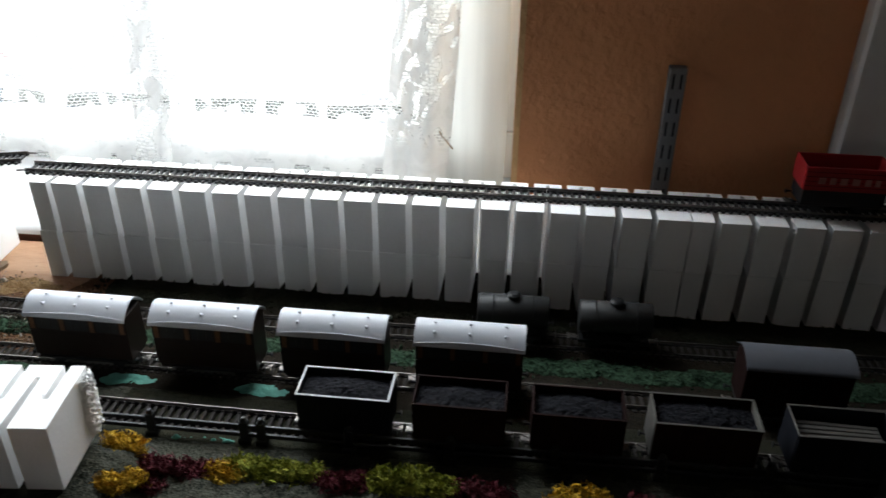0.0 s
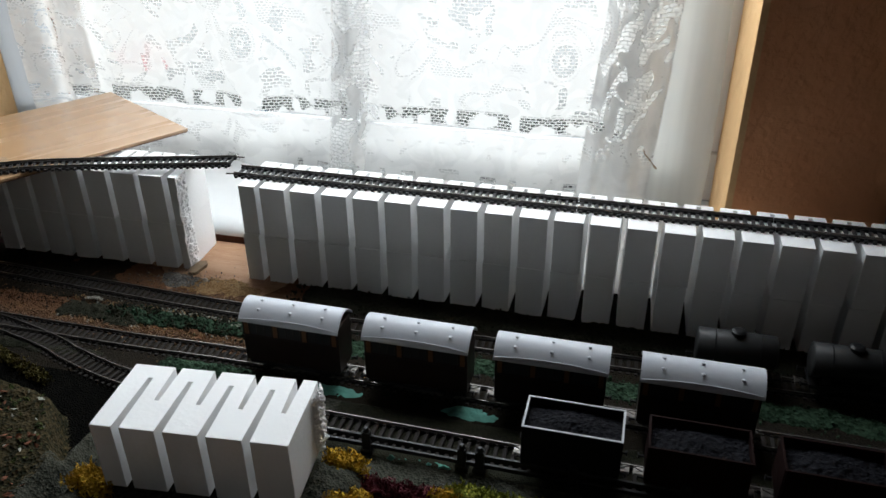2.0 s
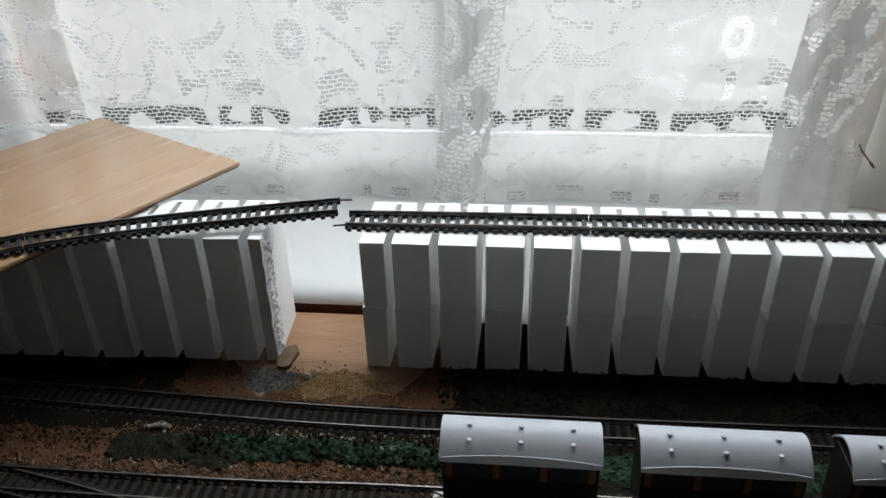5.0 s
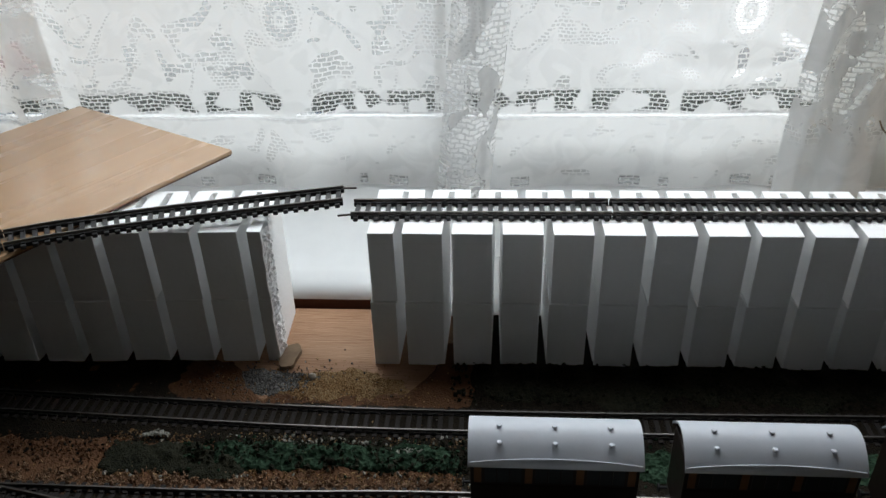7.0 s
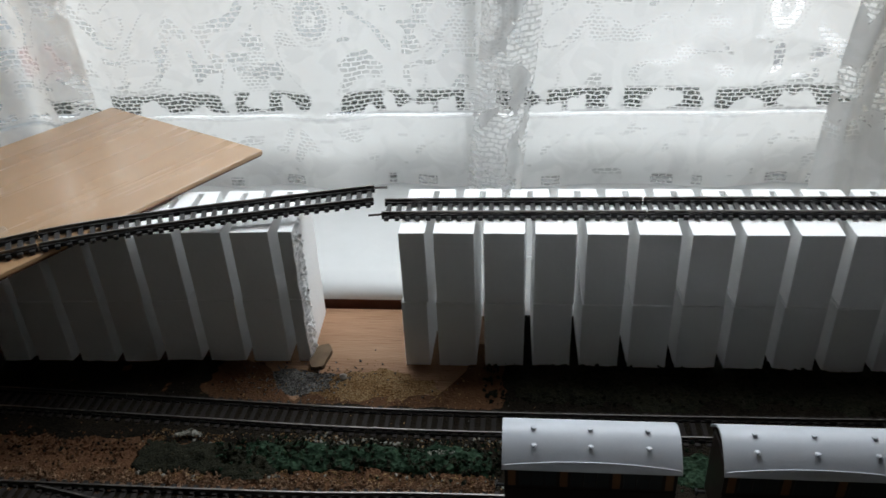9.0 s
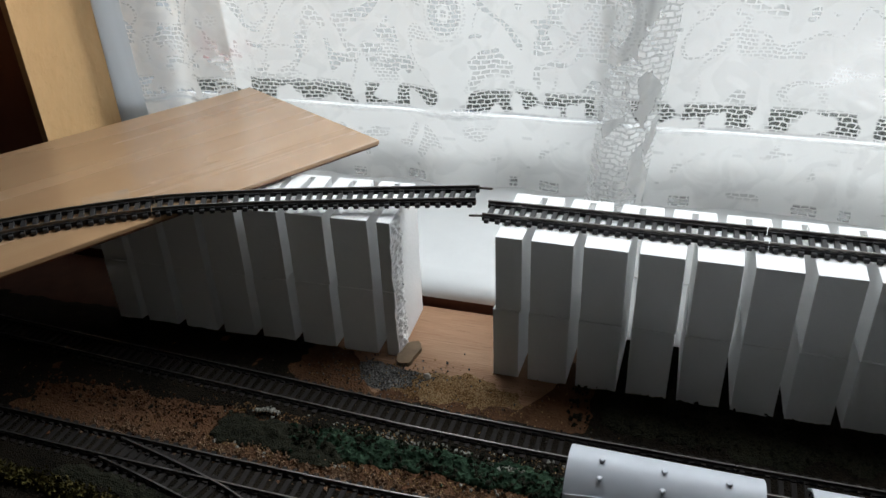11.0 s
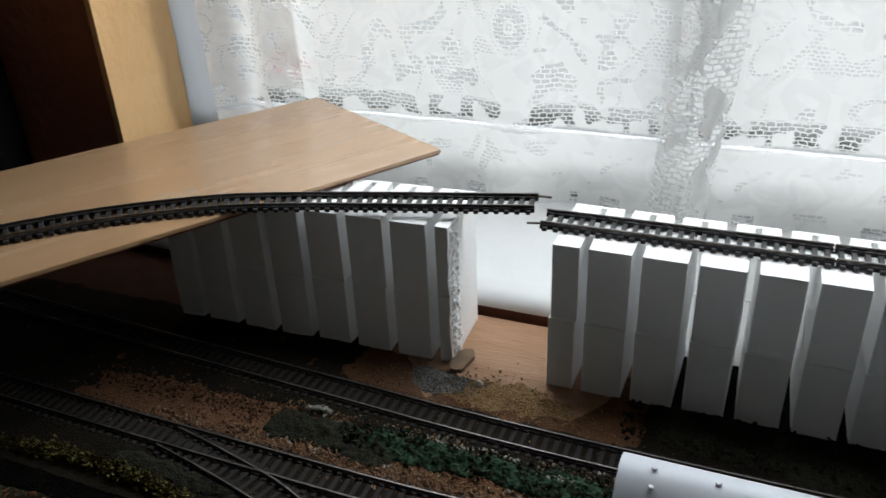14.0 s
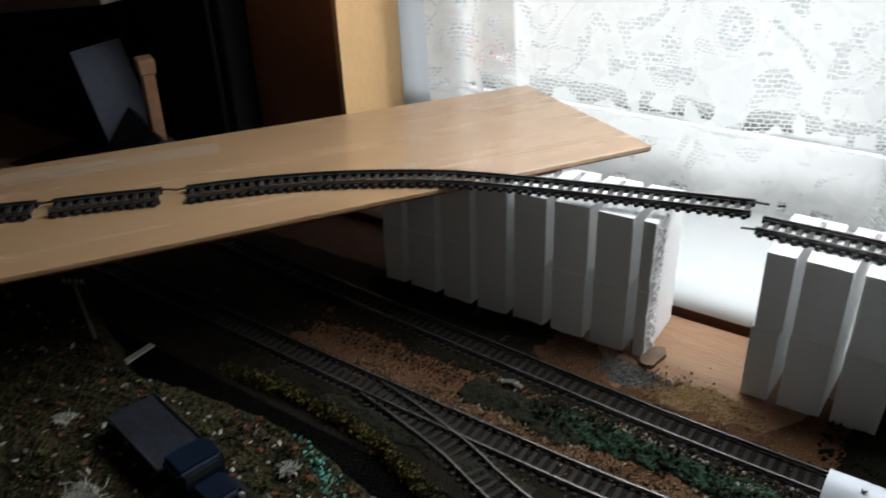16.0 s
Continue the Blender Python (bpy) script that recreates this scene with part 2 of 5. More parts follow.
    # hem: a row of openings, a few faint sprays, a drawn-thread line and a border of open clusters
    if not bold:
        clump = n.noise(n.coord((44, 40, 1), which="UV"), 1.0, 1, 0.4, 0.3)
        hem = n.math("MULTIPLY", between(high, 0.0030, 0.0085), n.ramp(n.noise(n.coord((40, 1, 1), which="UV"), 1.0, 1), (0.54, 0.0), (0.57, 1.0)))
        border = n.math("MULTIPLY", between(high, 0.0725, 0.0905, 0.002), n.ramp(clump, (0.48, 0.0), (0.52, 0.9)))
        spray = n.math("MULTIPLY", between(high, 0.012, 0.058, 0.004), n.ramp(n.noise(uv, 36, 1, 0.4, 0.8), (0.62, 0.0), (0.66, 0.35)))
        for mask, net in ((hem, fine), (border, fine), (spray, fine)):
            hole = n.math("MAXIMUM", hole, n.math("MULTIPLY", mask, net))
        ragged = n.math("ADD", high, n.math("MULTIPLY", n.noise(n.coord((150, 1, 1), which="UV"), 1.0, 1), 0.0030))
        hole = n.math("MAXIMUM", hole, n.math("MULTIPLY", between(ragged, 0.0675, 0.0712), 0.75))
        seam = between(high, 0.0482, 0.0490, 0.0002)
        dash = n.ramp(n.noise(n.coord((60, 1, 1), which="UV"), 1.0, 0), (0.55, 0.0), (0.59, 1.0))
        hole = n.math("MAXIMUM", hole, n.math("MULTIPLY", seam, dash))
    # the cloth itself: close leaves on a thinner ground
    weave = n.noise(n.coord((1500, 1500, 1), which="UV"), 1.0, 1)
    leaf = n.noise(uv, 30, 2, 0.5, 1.6)
    thin = n.ramp(leaf, (0.43, 0.12), (0.52, 0.035))
    # bunched net is dimmed in colour and translucency for its weaker backlight
    bunch_dim = 0.77 if bold else 1.0
    cloth = n.ramp(weave, (0.35, (0.86 * bunch_dim, 0.86 * bunch_dim, 0.855 * bunch_dim)), (0.65, (0.92 * bunch_dim, 0.92 * bunch_dim, 0.91 * bunch_dim)))
    diff, tran, mixed = n.node("ShaderNodeBsdfDiffuse"), n.node("ShaderNodeBsdfTranslucent"), n.node("ShaderNodeMixShader")
    n.put(cloth, diff.inputs[0])
    n.put(cloth, tran.inputs[0])
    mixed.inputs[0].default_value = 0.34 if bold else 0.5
    n.put(diff.outputs[0], mixed.inputs[1])
    n.put(tran.outputs[0], mixed.inputs[2])
    clear, total = n.node("ShaderNodeBsdfTransparent"), n.node("ShaderNodeMixShader")
    n.put(n.math("MAXIMUM", hole, thin), total.inputs[0])
    n.put(mixed.outputs[0], total.inputs[1])
    n.put(clear.outputs[0], total.inputs[2])
    n.put(total.outputs[0], n.out.inputs[0])
    return n.mat


def glass():
    n = Nodes("window_glass")
    clear, gloss, total, fres = n.node("ShaderNodeBsdfTransparent"), n.node("ShaderNodeBsdfGlossy"), n.node("ShaderNodeMixShader"), n.node("ShaderNodeFresnel")
    gloss.inputs["Roughness"].default_value = 0.02
    n.put(n.math("MULTIPLY", fres.outputs[0], 0.6), total.inputs[0])
    n.put(clear.outputs[0], total.inputs[1])
    n.put(gloss.outputs[0], total.inputs[2])
    n.put(total.outputs[0], n.out.inputs[0])
    return n.mat


FOAM, SLOTFOAM = foam("polystyrene_outer_faces", 0.06), foam("polystyrene_slot_glow", 0.5)
LAMINATE, PLY, LACE, GLASS, OUT = laminate(), plywood(), lace("white_lace_net"), glass(), outdoors()
SPARSE = lace("sparse_white_lace_net", 1.0, False, -0.13)
GATHERED = lace("gathered_white_lace_net", 0.9, False, 0.25)
BOLDLACE, SIDELACE = lace("dimmed_coarse_lace_net", 1.15, True), lace("coarse_lace_edge_net", 1.3, True, 0.06)
UPVC = painted("white_window_frame", (0.80, 0.81, 0.82), 0.35, 0.04, 60, 0.03)
SILL = painted("white_gloss_sill", (0.66, 0.67, 0.67), 0.35, 0.05, 60, 0.05)
ORANGE = wall_paint("orange_wall_paint", (0.82, 0.37, 0.17))
DIM = wall_paint("cream_wall_paint", (0.60, 0.56, 0.52))
YELLOW = wall_paint("ochre_reveal_paint", (0.80, 0.50, 0.24))
# this brown holds the shade on the left part of the orange wall
SHADEDWALL = wall_paint("shaded_wall_brown", (0.36, 0.150, 0.085))
# east and west tones set how much light the unseen walls bounce
EASTW = wall_paint("high_bounce_wall_paint", (0.54, 0.50, 0.45))
WESTW = wall_paint("low_bounce_wall_paint", (0.06, 0.048, 0.04))
CEIL = wall_paint("ceiling_paint", (0.70, 0.68, 0.66))
CARPET = scatter("dark_carpet", (0.03, 0.02, 0.02), (0.05, 0.04, 0.035), (0.09, 0.07, 0.06), 500, 6)
MAHOG = painted("dark_red_timber", (0.11, 0.035, 0.018), 0.45, 0.3, 200, 0.2)
SLEEPER = painted("black_sleeper_plastic", (0.030, 0.029, 0.030), 0.5, 0.3, 900, 0.2)
OLDSLEEPER = painted("weathered_sleeper_plastic", (0.030, 0.026, 0.024), 0.85, 0.4, 900, 0.3, 0.12)
STEEL = metal("nickel_rail", (0.55, 0.53, 0.50), 0.3)
DULL = metal("dull_rail", (0.20, 0.185, 0.17), 0.32)
ROOF = painted("white_roof_paint", (0.52, 0.54, 0.58), 0.4, 0.06, 130, 0.08)
TEAK = painted("dark_teak_coach_side", (0.016, 0.009, 0.007), 0.4, 0.3, 300, 0.2)
ORANGEWOOD = painted("orange_door_panel", (0.13, 0.062, 0.028), 0.45, 0.2, 300, 0.1)
BLACK = painted("black_plastic", (0.012, 0.012, 0.013), 0.5, 0.3, 400, 0.15)
PANE = painted("dark_window_film", (0.022, 0.024, 0.026), 0.3, 0.2, 100, 0.02)
EDGEGREY = painted("light_grey_wagon_paint", (0.42, 0.43, 0.44), 0.5, 0.15, 300, 0.15)
BLUEGREY = painted("blue_black_wagon_paint", (0.008, 0.009, 0.013), 0.75, 0.3, 300, 0.15, 0.1)
MAROON = painted("dark_red_wagon_paint", (0.012, 0.0045, 0.004), 0.8, 0.3, 300, 0.2, 0.08)
CREAM = painted("worn_cream_paint", (0.42, 0.38, 0.32), 0.6, 0.25, 260, 0.2)
RED = painted("bright_red_wagon_paint", (0.33, 0.018, 0.022), 0.4, 0.12, 300, 0.1)
TANKGREY = painted("grey_tank_paint", (0.028, 0.028, 0.028), 0.5, 0.3, 200, 0.15)
VANROOF = painted("slate_grey_roof_paint", (0.10, 0.105, 0.12), 0.5, 0.1, 160, 0.1)
COAL = scatter("coal_load", (0.003, 0.003, 0.004), (0.005, 0.005, 0.007), (0.011, 0.011, 0.014), 500, 60, 0.85, 0.0005)
SAND = scatter("sandy_brown_scatter", (0.014, 0.007, 0.004), (0.046, 0.021, 0.011), (0.13, 0.065, 0.034), 900, 30, 0.95, 0.0008, 0.24)
EARTH = scatter("dark_earth_scatter", (0.0028, 0.0028, 0.0020), (0.0066, 0.0058, 0.0040), (0.020, 0.015, 0.010), 1100, 20, 0.95, 0.001, 0.3)
TURF = scatter("green_turf_scatter", (0.004, 0.006, 0.0035), (0.009, 0.019, 0.010), (0.034, 0.064, 0.038), 420, 60, 0.95, 0.0014, 0.35)
DARKTURF = scatter("dark_green_scatter", (0.005, 0.005, 0.0035), (0.010, 0.011, 0.007), (0.026, 0.025, 0.016), 1100, 34, 0.95, 0.001, 0.3)
LITTER = scatter("leaf_litter_scatter", (0.003, 0.004, 0.002), (0.009, 0.0095, 0.004), (0.045, 0.034, 0.016), 420, 34, 0.95, 0.002, 0.36)
PLYSHADE = painted("shaded_ply_brown", (0.070, 0.033, 0.023), 0.8, 0.4, 60, 0.3, 0.12)
FLAKE = scatter("reddish_sawdust_flakes", (0.09, 0.044, 0.023), (0.20, 0.11, 0.062), (0.36, 0.24, 0.155), 1600, 40)
BLACKGROUND = scatter("near_black_ground", (0.001, 0.001, 0.0009), (0.0022, 0.0021, 0.0017), (0.006, 0.0055, 0.004), 800, 30, spec=0.04)
TEALP = painted("teal_painted_ground", (0.10, 0.30, 0.24), 0.7, 0.3, 120, 0.3)
ROCK = scatter("pale_rock_plaster", (0.003, 0.004, 0.003), (0.009, 0.010, 0.007), (0.055, 0.055, 0.042), 600, 30, 0.9, 0.0012, 0.3)
LIME = scatter("lime_green_foliage", (0.07, 0.085, 0.01), (0.19, 0.21, 0.025), (0.34, 0.35, 0.06), 500, 60)
GOLD = scatter("golden_yellow_foliage", (0.22, 0.12, 0.01), (0.48, 0.28, 0.02), (0.66, 0.44, 0.06), 500, 60)
WINE = scatter("wine_red_foliage", (0.035, 0.007, 0.010), (0.10, 0.018, 0.028), (0.18, 0.05, 0.06), 500, 60)
BRACKET = metal("grey_slotted_steel", (0.30, 0.31, 0.33), 0.45)
WORNGREY = painted("worn_grey_paint", (0.085, 0.08, 0.072), 0.6, 0.35, 220, 0.25)
FADED = painted("faded_white_lettering", (0.42, 0.16, 0.14), 0.6, 0.3, 300, 0.1)
HEDGEM = scatter("yellow_green_hedge_foam", (0.02, 0.019, 0.006), (0.075, 0.064, 0.018), (0.19, 0.155, 0.05), 700, 70)
PALELEAF = painted("pale_dry_leaf", (0.30, 0.29, 0.25), 0.8, 0.35, 90, 0.2)
RUST = painted("rust_brown_leaf", (0.13, 0.045, 0.020), 0.8, 0.4, 90, 0.2)
BEDGREY = painted("scratched_grey_plastic", (0.022, 0.024, 0.031), 0.45, 0.75, 220, 0.35)
TRUCKBLUE = painted("dark_blue_gloss_paint", (0.003, 0.008, 0.020), 0.45, 0.2, 120, 0.08)
BARK = painted("pale_brown_cork", (0.20, 0.14, 0.09), 0.9, 0.4, 160, 0.5)
PALESAND = scatter("pale_sawdust", (0.14, 0.07, 0.028), (0.33, 0.19, 0.08), (0.48, 0.34, 0.19), 1600, 40)
GRIT = scatter("grey_grit", (0.04, 0.037, 0.034), (0.10, 0.094, 0.088), (0.34, 0.33, 0.315), 1500, 60, speck=0.5)
UNLIT = painted("unlit_corner_black", (0.004, 0.004, 0.0035), 0.95, 0.3, 60, 0.2)
BRICKRED = painted("dark_red_brick_card", (0.22, 0.05, 0.03), 0.7, 0.35, 160, 0.3)
SLATE = painted("dark_slate_card", (0.03, 0.033, 0.036), 0.6, 0.3, 160, 0.3)
CHIMNEY = painted("pale_chimney_wood", (0.30, 0.16, 0.09), 0.7, 0.3, 160, 0.3)
MOSS = scatter("moss_green_flock", (0.008, 0.013, 0.004), (0.022, 0.032, 0.009), (0.075, 0.085, 0.030), 700, 60)


def voile(name, tint):
    """Plain close net, without a pattern."""
    n = Nodes(name)
    weave = n.noise(n.coord((1400, 1400, 1), which="UV"), 1.0, 1)
    folds = n.noise(n.coord((60, 3, 1), which="UV"), 1.0, 2)
    col = n.mix(n.ramp(folds, (0.35, 0.0), (0.65, 1.0)), n.ramp(weave, (0.35, tuple(c * 0.86 for c in tint)), (0.65, tuple(c * 0.94 for c in tint))), tint)
    diff, tran, total = n.node("ShaderNodeBsdfDiffuse"), n.node("ShaderNodeBsdfTranslucent"), n.node("ShaderNodeMixShader")
    n.put(col, diff.inputs[0])
    n.put(col, tran.inputs[0])
    total.inputs[0].default_value = 0.5
    n.put(diff.outputs[0], total.inputs[1])
    n.put(tran.outputs[0], total.inputs[2])
    n.put(total.outputs[0], n.out.inputs[0])
    return n.mat


JAMBSHEET = voile("daylit_jamb_blue_grey", (0.52, 0.57, 0.62))
PALEVOILE = voile("plain_white_voile", (0.66, 0.67, 0.65))
SHEETGREY = painted("blue_grey_sheet_plastic", (0.10, 0.11, 0.14), 0.5, 0.3, 120, 0.2)
COPPER = metal("tarnished_joiner", (0.12, 0.10, 0.09), 0.45)
SHELF = painted("pinkish_grey_board", (0.12, 0.085, 0.078), 0.7, 0.25, 60, 0.2)


def tape():
    """Clear sticky tape, a faint pale film."""
    n = Nodes("clear_sticky_tape")
    clear, film, total = n.node("ShaderNodeBsdfTransparent"), n.node("ShaderNodeBsdfPrincipled"), n.node("ShaderNodeMixShader")
    film.inputs["Base Color"].default_value = (0.75, 0.70, 0.60, 1)
    film.inputs["Roughness"].default_value = 0.25
    n.put(n.ramp(n.noise(n.coord(), 60, 3), (0.35, 0.04), (0.65, 0.13)), total.inputs[0])
    n.put(clear.outputs[0], total.inputs[1])
    n.put(film.outputs[0], total.inputs[2])
    n.put(total.outputs[0], n.out.inputs[0])
    return n.mat


TAPE = tape()


# ---- building helpers ----
def mesh_of(name, bm, mat, smooth=False):
    me = bpy.data.meshes.new(name)
    bm.normal_update()
    bm.to_mesh(me)
    bm.free()
    if smooth:
        for p in me.polygons:
            p.use_smooth = True
    for m in mat if isinstance(mat, (list, tuple)) else [mat]:
        me.materials.append(m)
    return me


def part(name, bm, mat, parent=None, label="", at=None, smooth=False):
    """One mesh object from a bmesh, under a thing or a part."""
    ob = new(name, mesh_of(name, bm, mat, smooth))
    if parent:
        ob.parent = parent
    if at is not None:
        ob.matrix_basis = at
    return tagged(ob, label)


def whole(name, label, category, at=None, group="", kind=""):
    """An Empty at the base of a thing made of parts."""
    ob = new(name)
    ob.empty_display_size = 0.01
    if at is not None:
        ob.matrix_basis = at
    return tagged(ob, label, category, group, kind)


def box(x0, x1, y0, y1, z0, z1, bevel=0.0, bm=None, mat=0, seg=1):
    bm = bm or bmesh.new()
    v = bmesh.ops.create_cube(bm, size=1.0)["verts"]
    bmesh.ops.scale(bm, vec=(x1 - x0, y1 - y0, z1 - z0), verts=v)
    bmesh.ops.translate(bm, vec=((x0 + x1) / 2, (y0 + y1) / 2, (z0 + z1) / 2), verts=v)
    faces = {f for w in v for f in w.link_faces}
    for f in faces:
        f.material_index = mat
    if bevel:
        edges = list({e for w in v for e in w.link_edges})
        bmesh.ops.bevel(bm, geom=edges, offset=bevel, segments=seg, affect="EDGES")
    return bm


def rod(a, b, r, n=10, r2=None, bm=None, mat=0):
    bm = bm or bmesh.new()
    a, b = Vector(a), Vector(b)
    m = Matrix.Translation((a + b) / 2) @ (b - a).to_track_quat("Z", "Y").to_matrix().to_4x4()
    got = bmesh.ops.create_cone(bm, cap_ends=True, segments=n, radius1=r, radius2=r if r2 is None else r2, depth=(b - a).length, matrix=m)
    for f in {f for w in got["verts"] for f in w.link_faces}:
        f.material_index = mat
    return bm


def prism(outline, z0, z1, bm=None, low=None, mat=0, side_mats=None):
    """A flat outline (x, y) drawn up from z0 to z1; low: the outline at the bottom, if it differs."""
    bm = bm or bmesh.new()
    top = [bm.verts.new((x, y, z1)) for x, y in outline]
    bot = [bm.verts.new((x, y, z0)) for x, y in (low or outline)]
    faces = [bm.faces.new(top), bm.faces.new(bot[::-1])]
    n = len(top)
    for i in range(n):
        faces.append(bm.faces.new((top[i], bot[i], bot[(i + 1) % n], top[(i + 1) % n])))
    for k, f in enumerate(faces):
        f.material_index = side_mats[k - 2] if side_mats and k > 1 else mat
    bm.normal_update()
    bmesh.ops.triangulate(bm, faces=faces[:2], ngon_method="EAR_CLIP")
    bmesh.ops.recalc_face_normals(bm, faces=bm.faces)
    return bm


def sheet(x0, x1, y0, y1, nx, ny, height, keep=None):
    """A grid of ground whose height and outline follow two functions of x and y."""
    bm = bmesh.new()
    rows = [[bm.verts.new((x, y, height(x, y))) for x in np.linspace(x0, x1, nx)] for y in np.linspace(y0, y1, ny)]
    for j in range(ny - 1):
        for i in range(nx - 1):
            q = rows[j][i], rows[j][i + 1], rows[j + 1][i + 1], rows[j + 1][i]
            if keep is None or keep(sum(v.co.x for v in q) / 4, sum(v.co.y for v in q) / 4):
                bm.faces.new(q)
    bmesh.ops.delete(bm, geom=[v for v in bm.verts if not v.link_faces], context="VERTS")
    return bm


def rough(x, y, s, seed=0.0):
    return noise.noise((x * s + seed, y * s - seed, seed * 3.1))


def fbm(x, y, s, seed=0.0):
    return rough(x, y, s, seed) + 0.5 * rough(x, y, 2.1 * s, seed + 7) + 0.25 * rough(x, y, 4.3 * s, seed + 13)


def structure(name, bm, mat, label="", category="", smooth=False):
    return tagged(part(name, bm, mat, None, label, None, smooth), label, category, kind="structure")


# ---- the room ----
XL, XR, WALL, FRAME, TOPZ = -0.932, -0.004, 0.735, 0.885, 0.68  # window opening
SILLZ = 0.020
bm = box(XR, 1.6, WALL, 1.0, -0.75, 1.7)
structure("wall_north_right", bm, ORANGE, "orange painted plaster wall beside the window", "wall")
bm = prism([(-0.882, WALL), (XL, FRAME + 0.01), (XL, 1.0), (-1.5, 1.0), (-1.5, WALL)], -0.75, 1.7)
structure("wall_north_left", bm, SHADEDWALL, "plaster wall beside the window, coloured dark for its shade", "wall")
bm = box(XL, XR, WALL, 1.0, -0.75, -0.02)
structure("wall_under_window", bm, ORANGE, "orange painted wall below the window sill", "wall")
bm = box(XL, XR, WALL, 1.0, TOPZ, 1.7)
structure("wall_over_window", bm, ORANGE, "orange painted wall above the window", "wall")
# unseen walls, toned to bounce light at right and absorb it at left
structure("wall_east", box(1.6, 1.7, -1.6, 1.0, -0.75, 1.7), EASTW, "unseen room wall, pale to bounce light back", "wall")
structure("wall_west", box(-1.6, -1.5, -1.6, 1.0, -0.75, 1.7), WESTW, "unseen room wall, kept dark to cut bounced light", "wall")
structure("wall_south_left", box(-1.6, -0.45, -1.7, -1.6, -0.75, 1.7), WESTW, "unseen room wall, kept dark to cut bounced light", "wall")
structure("wall_south_right", box(-0.45, 1.7, -1.7, -1.6, -0.75, 1.7), DIM, "unseen cream room wall, toned to bounce light back", "wall")
structure("floor", box(-1.6, 1.7, -1.7, 1.0, -0.85, -0.75), CARPET, "dark carpeted room floor", "floor")
structure("ceiling", box(-1.6, 1.7, -1.7, 1.0, 1.7, 1.8), CEIL, "white plaster ceiling", "ceiling")
# ochre skins of the reveals
bm = prism([(-0.879, WALL - 0.002), (XL + 0.003, FRAME + 0.008), (XL - 0.003, FRAME + 0.008), (-0.885, WALL - 0.002)], SILLZ, TOPZ)
structure("reveal_left", bm, YELLOW, "ochre painted plaster window reveal", "reveal")
structure("reveal_right", box(XR - 0.003, XR + 0.003, WALL - 0.002, FRAME, SILLZ, TOPZ), YELLOW, "ochre painted plaster window reveal", "reveal")

# thin brown strip drawn for the shadow gap where the reveal meets the window
a, b = Vector((-0.879, WALL - 0.002)), Vector((XL + 0.003, FRAME + 0.008))
d = (b - a).normalized()
out = Vector((d.y, -d.x)) * 0.004
gap_line = [b - d * 0.014, b - d * 0.002, b - d * 0.002 + out, b - d * 0.014 + out]
structure("reveal_gap_line", prism([tuple(v) for v in gap_line], SILLZ, TOPZ), MAHOG, "narrow brown strip drawn for the shadow gap at the reveal", "trim")

# sill with a rounded nose and dark timber below it
def loft(ring, x0, x1, bm=None):
    """A closed outline (y, z) drawn along x."""
    bm = bm or bmesh.new()
    a = [bm.verts.new((x0, y, z)) for y, z in ring]
    b = [bm.verts.new((x1, y, z)) for y, z in ring]
    n = len(ring)
    for i in range(n):
        bm.faces.new((a[i], b[i], b[(i + 1) % n], a[(i + 1) % n]))
    bm.faces.new(a)
    bm.faces.new(b[::-1])
    bmesh.ops.recalc_face_normals(bm, faces=bm.faces)
    return bm


nose = [(0.726 - 0.022 * math.sin(math.pi / 2 * i / 20), 0.007 + (SILLZ - 0.007) * math.cos(math.pi / 2 * i / 20) ** 0.85) for i in range(21)]
bm = loft([(0.905, 0.007), (0.905, SILLZ)] + nose, XL - 0.02, XR + 0.03)
sill = structure("window_sill", bm, SILL, "white gloss painted window sill with rounded nose", "window sill", True)
sill.modifiers.new("edges", "EDGE_SPLIT").split_angle = radians(35)
structure("sill_trim", box(XL - 0.02, XR + 0.03, 0.7075, WALL, -0.06, 0.0065), MAHOG, "dark red-brown timber strip under the sill", "trim")

# window: frame, mullion, panes
win = whole("window_1", "white framed window behind lace curtains", "window", kind="structure")
F0, F1 = FRAME + 0.005, FRAME + 0.035
part("bottom_rail", box(XL, XR, F0, F0 + 0.011, SILLZ, 0.080, 0.002), UPVC, win)
part("outer_sill", box(XL, XR, F0 + 0.011, F1 + 0.01, SILLZ, 0.050, 0.002), UPVC, win)
# black strip puts in the shade seen through the hem's openings
part("hem_shade_strip", box(XL + 0.01, XR - 0.16, F0 - 0.003, F0, SILLZ + 0.001, 0.037, 0.001), BLACK, win, "black strip standing in for shade behind the hem")
part("top_rail", box(XL, XR, F0, F1, TOPZ - 0.06, TOPZ, 0.003), UPVC, win)
part("jamb", box(XL, XL + 0.012, F0, F1, 0.08, TOPZ - 0.06, 0.003), UPVC, win)
part("jamb", box(XR - 0.05, XR, F0, F1, 0.08, TOPZ - 0.06, 0.003), UPVC, win)
part("mullion", box(-0.432, -0.410, F0, F1, 0.08, TOPZ - 0.06, 0.003), UPVC, win)
for a, b in ((XL + 0.012, -0.432), (-0.410, XR - 0.05)):
    p = part("pane", box(a, b, F0 + 0.008, F0 + 0.012, 0.08, TOPZ - 0.06), GLASS, win)
    p.visible_shadow = False

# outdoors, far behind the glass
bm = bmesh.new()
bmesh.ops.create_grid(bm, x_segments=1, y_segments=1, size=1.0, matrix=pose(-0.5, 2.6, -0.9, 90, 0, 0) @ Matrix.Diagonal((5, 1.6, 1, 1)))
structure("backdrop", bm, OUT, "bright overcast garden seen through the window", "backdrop")

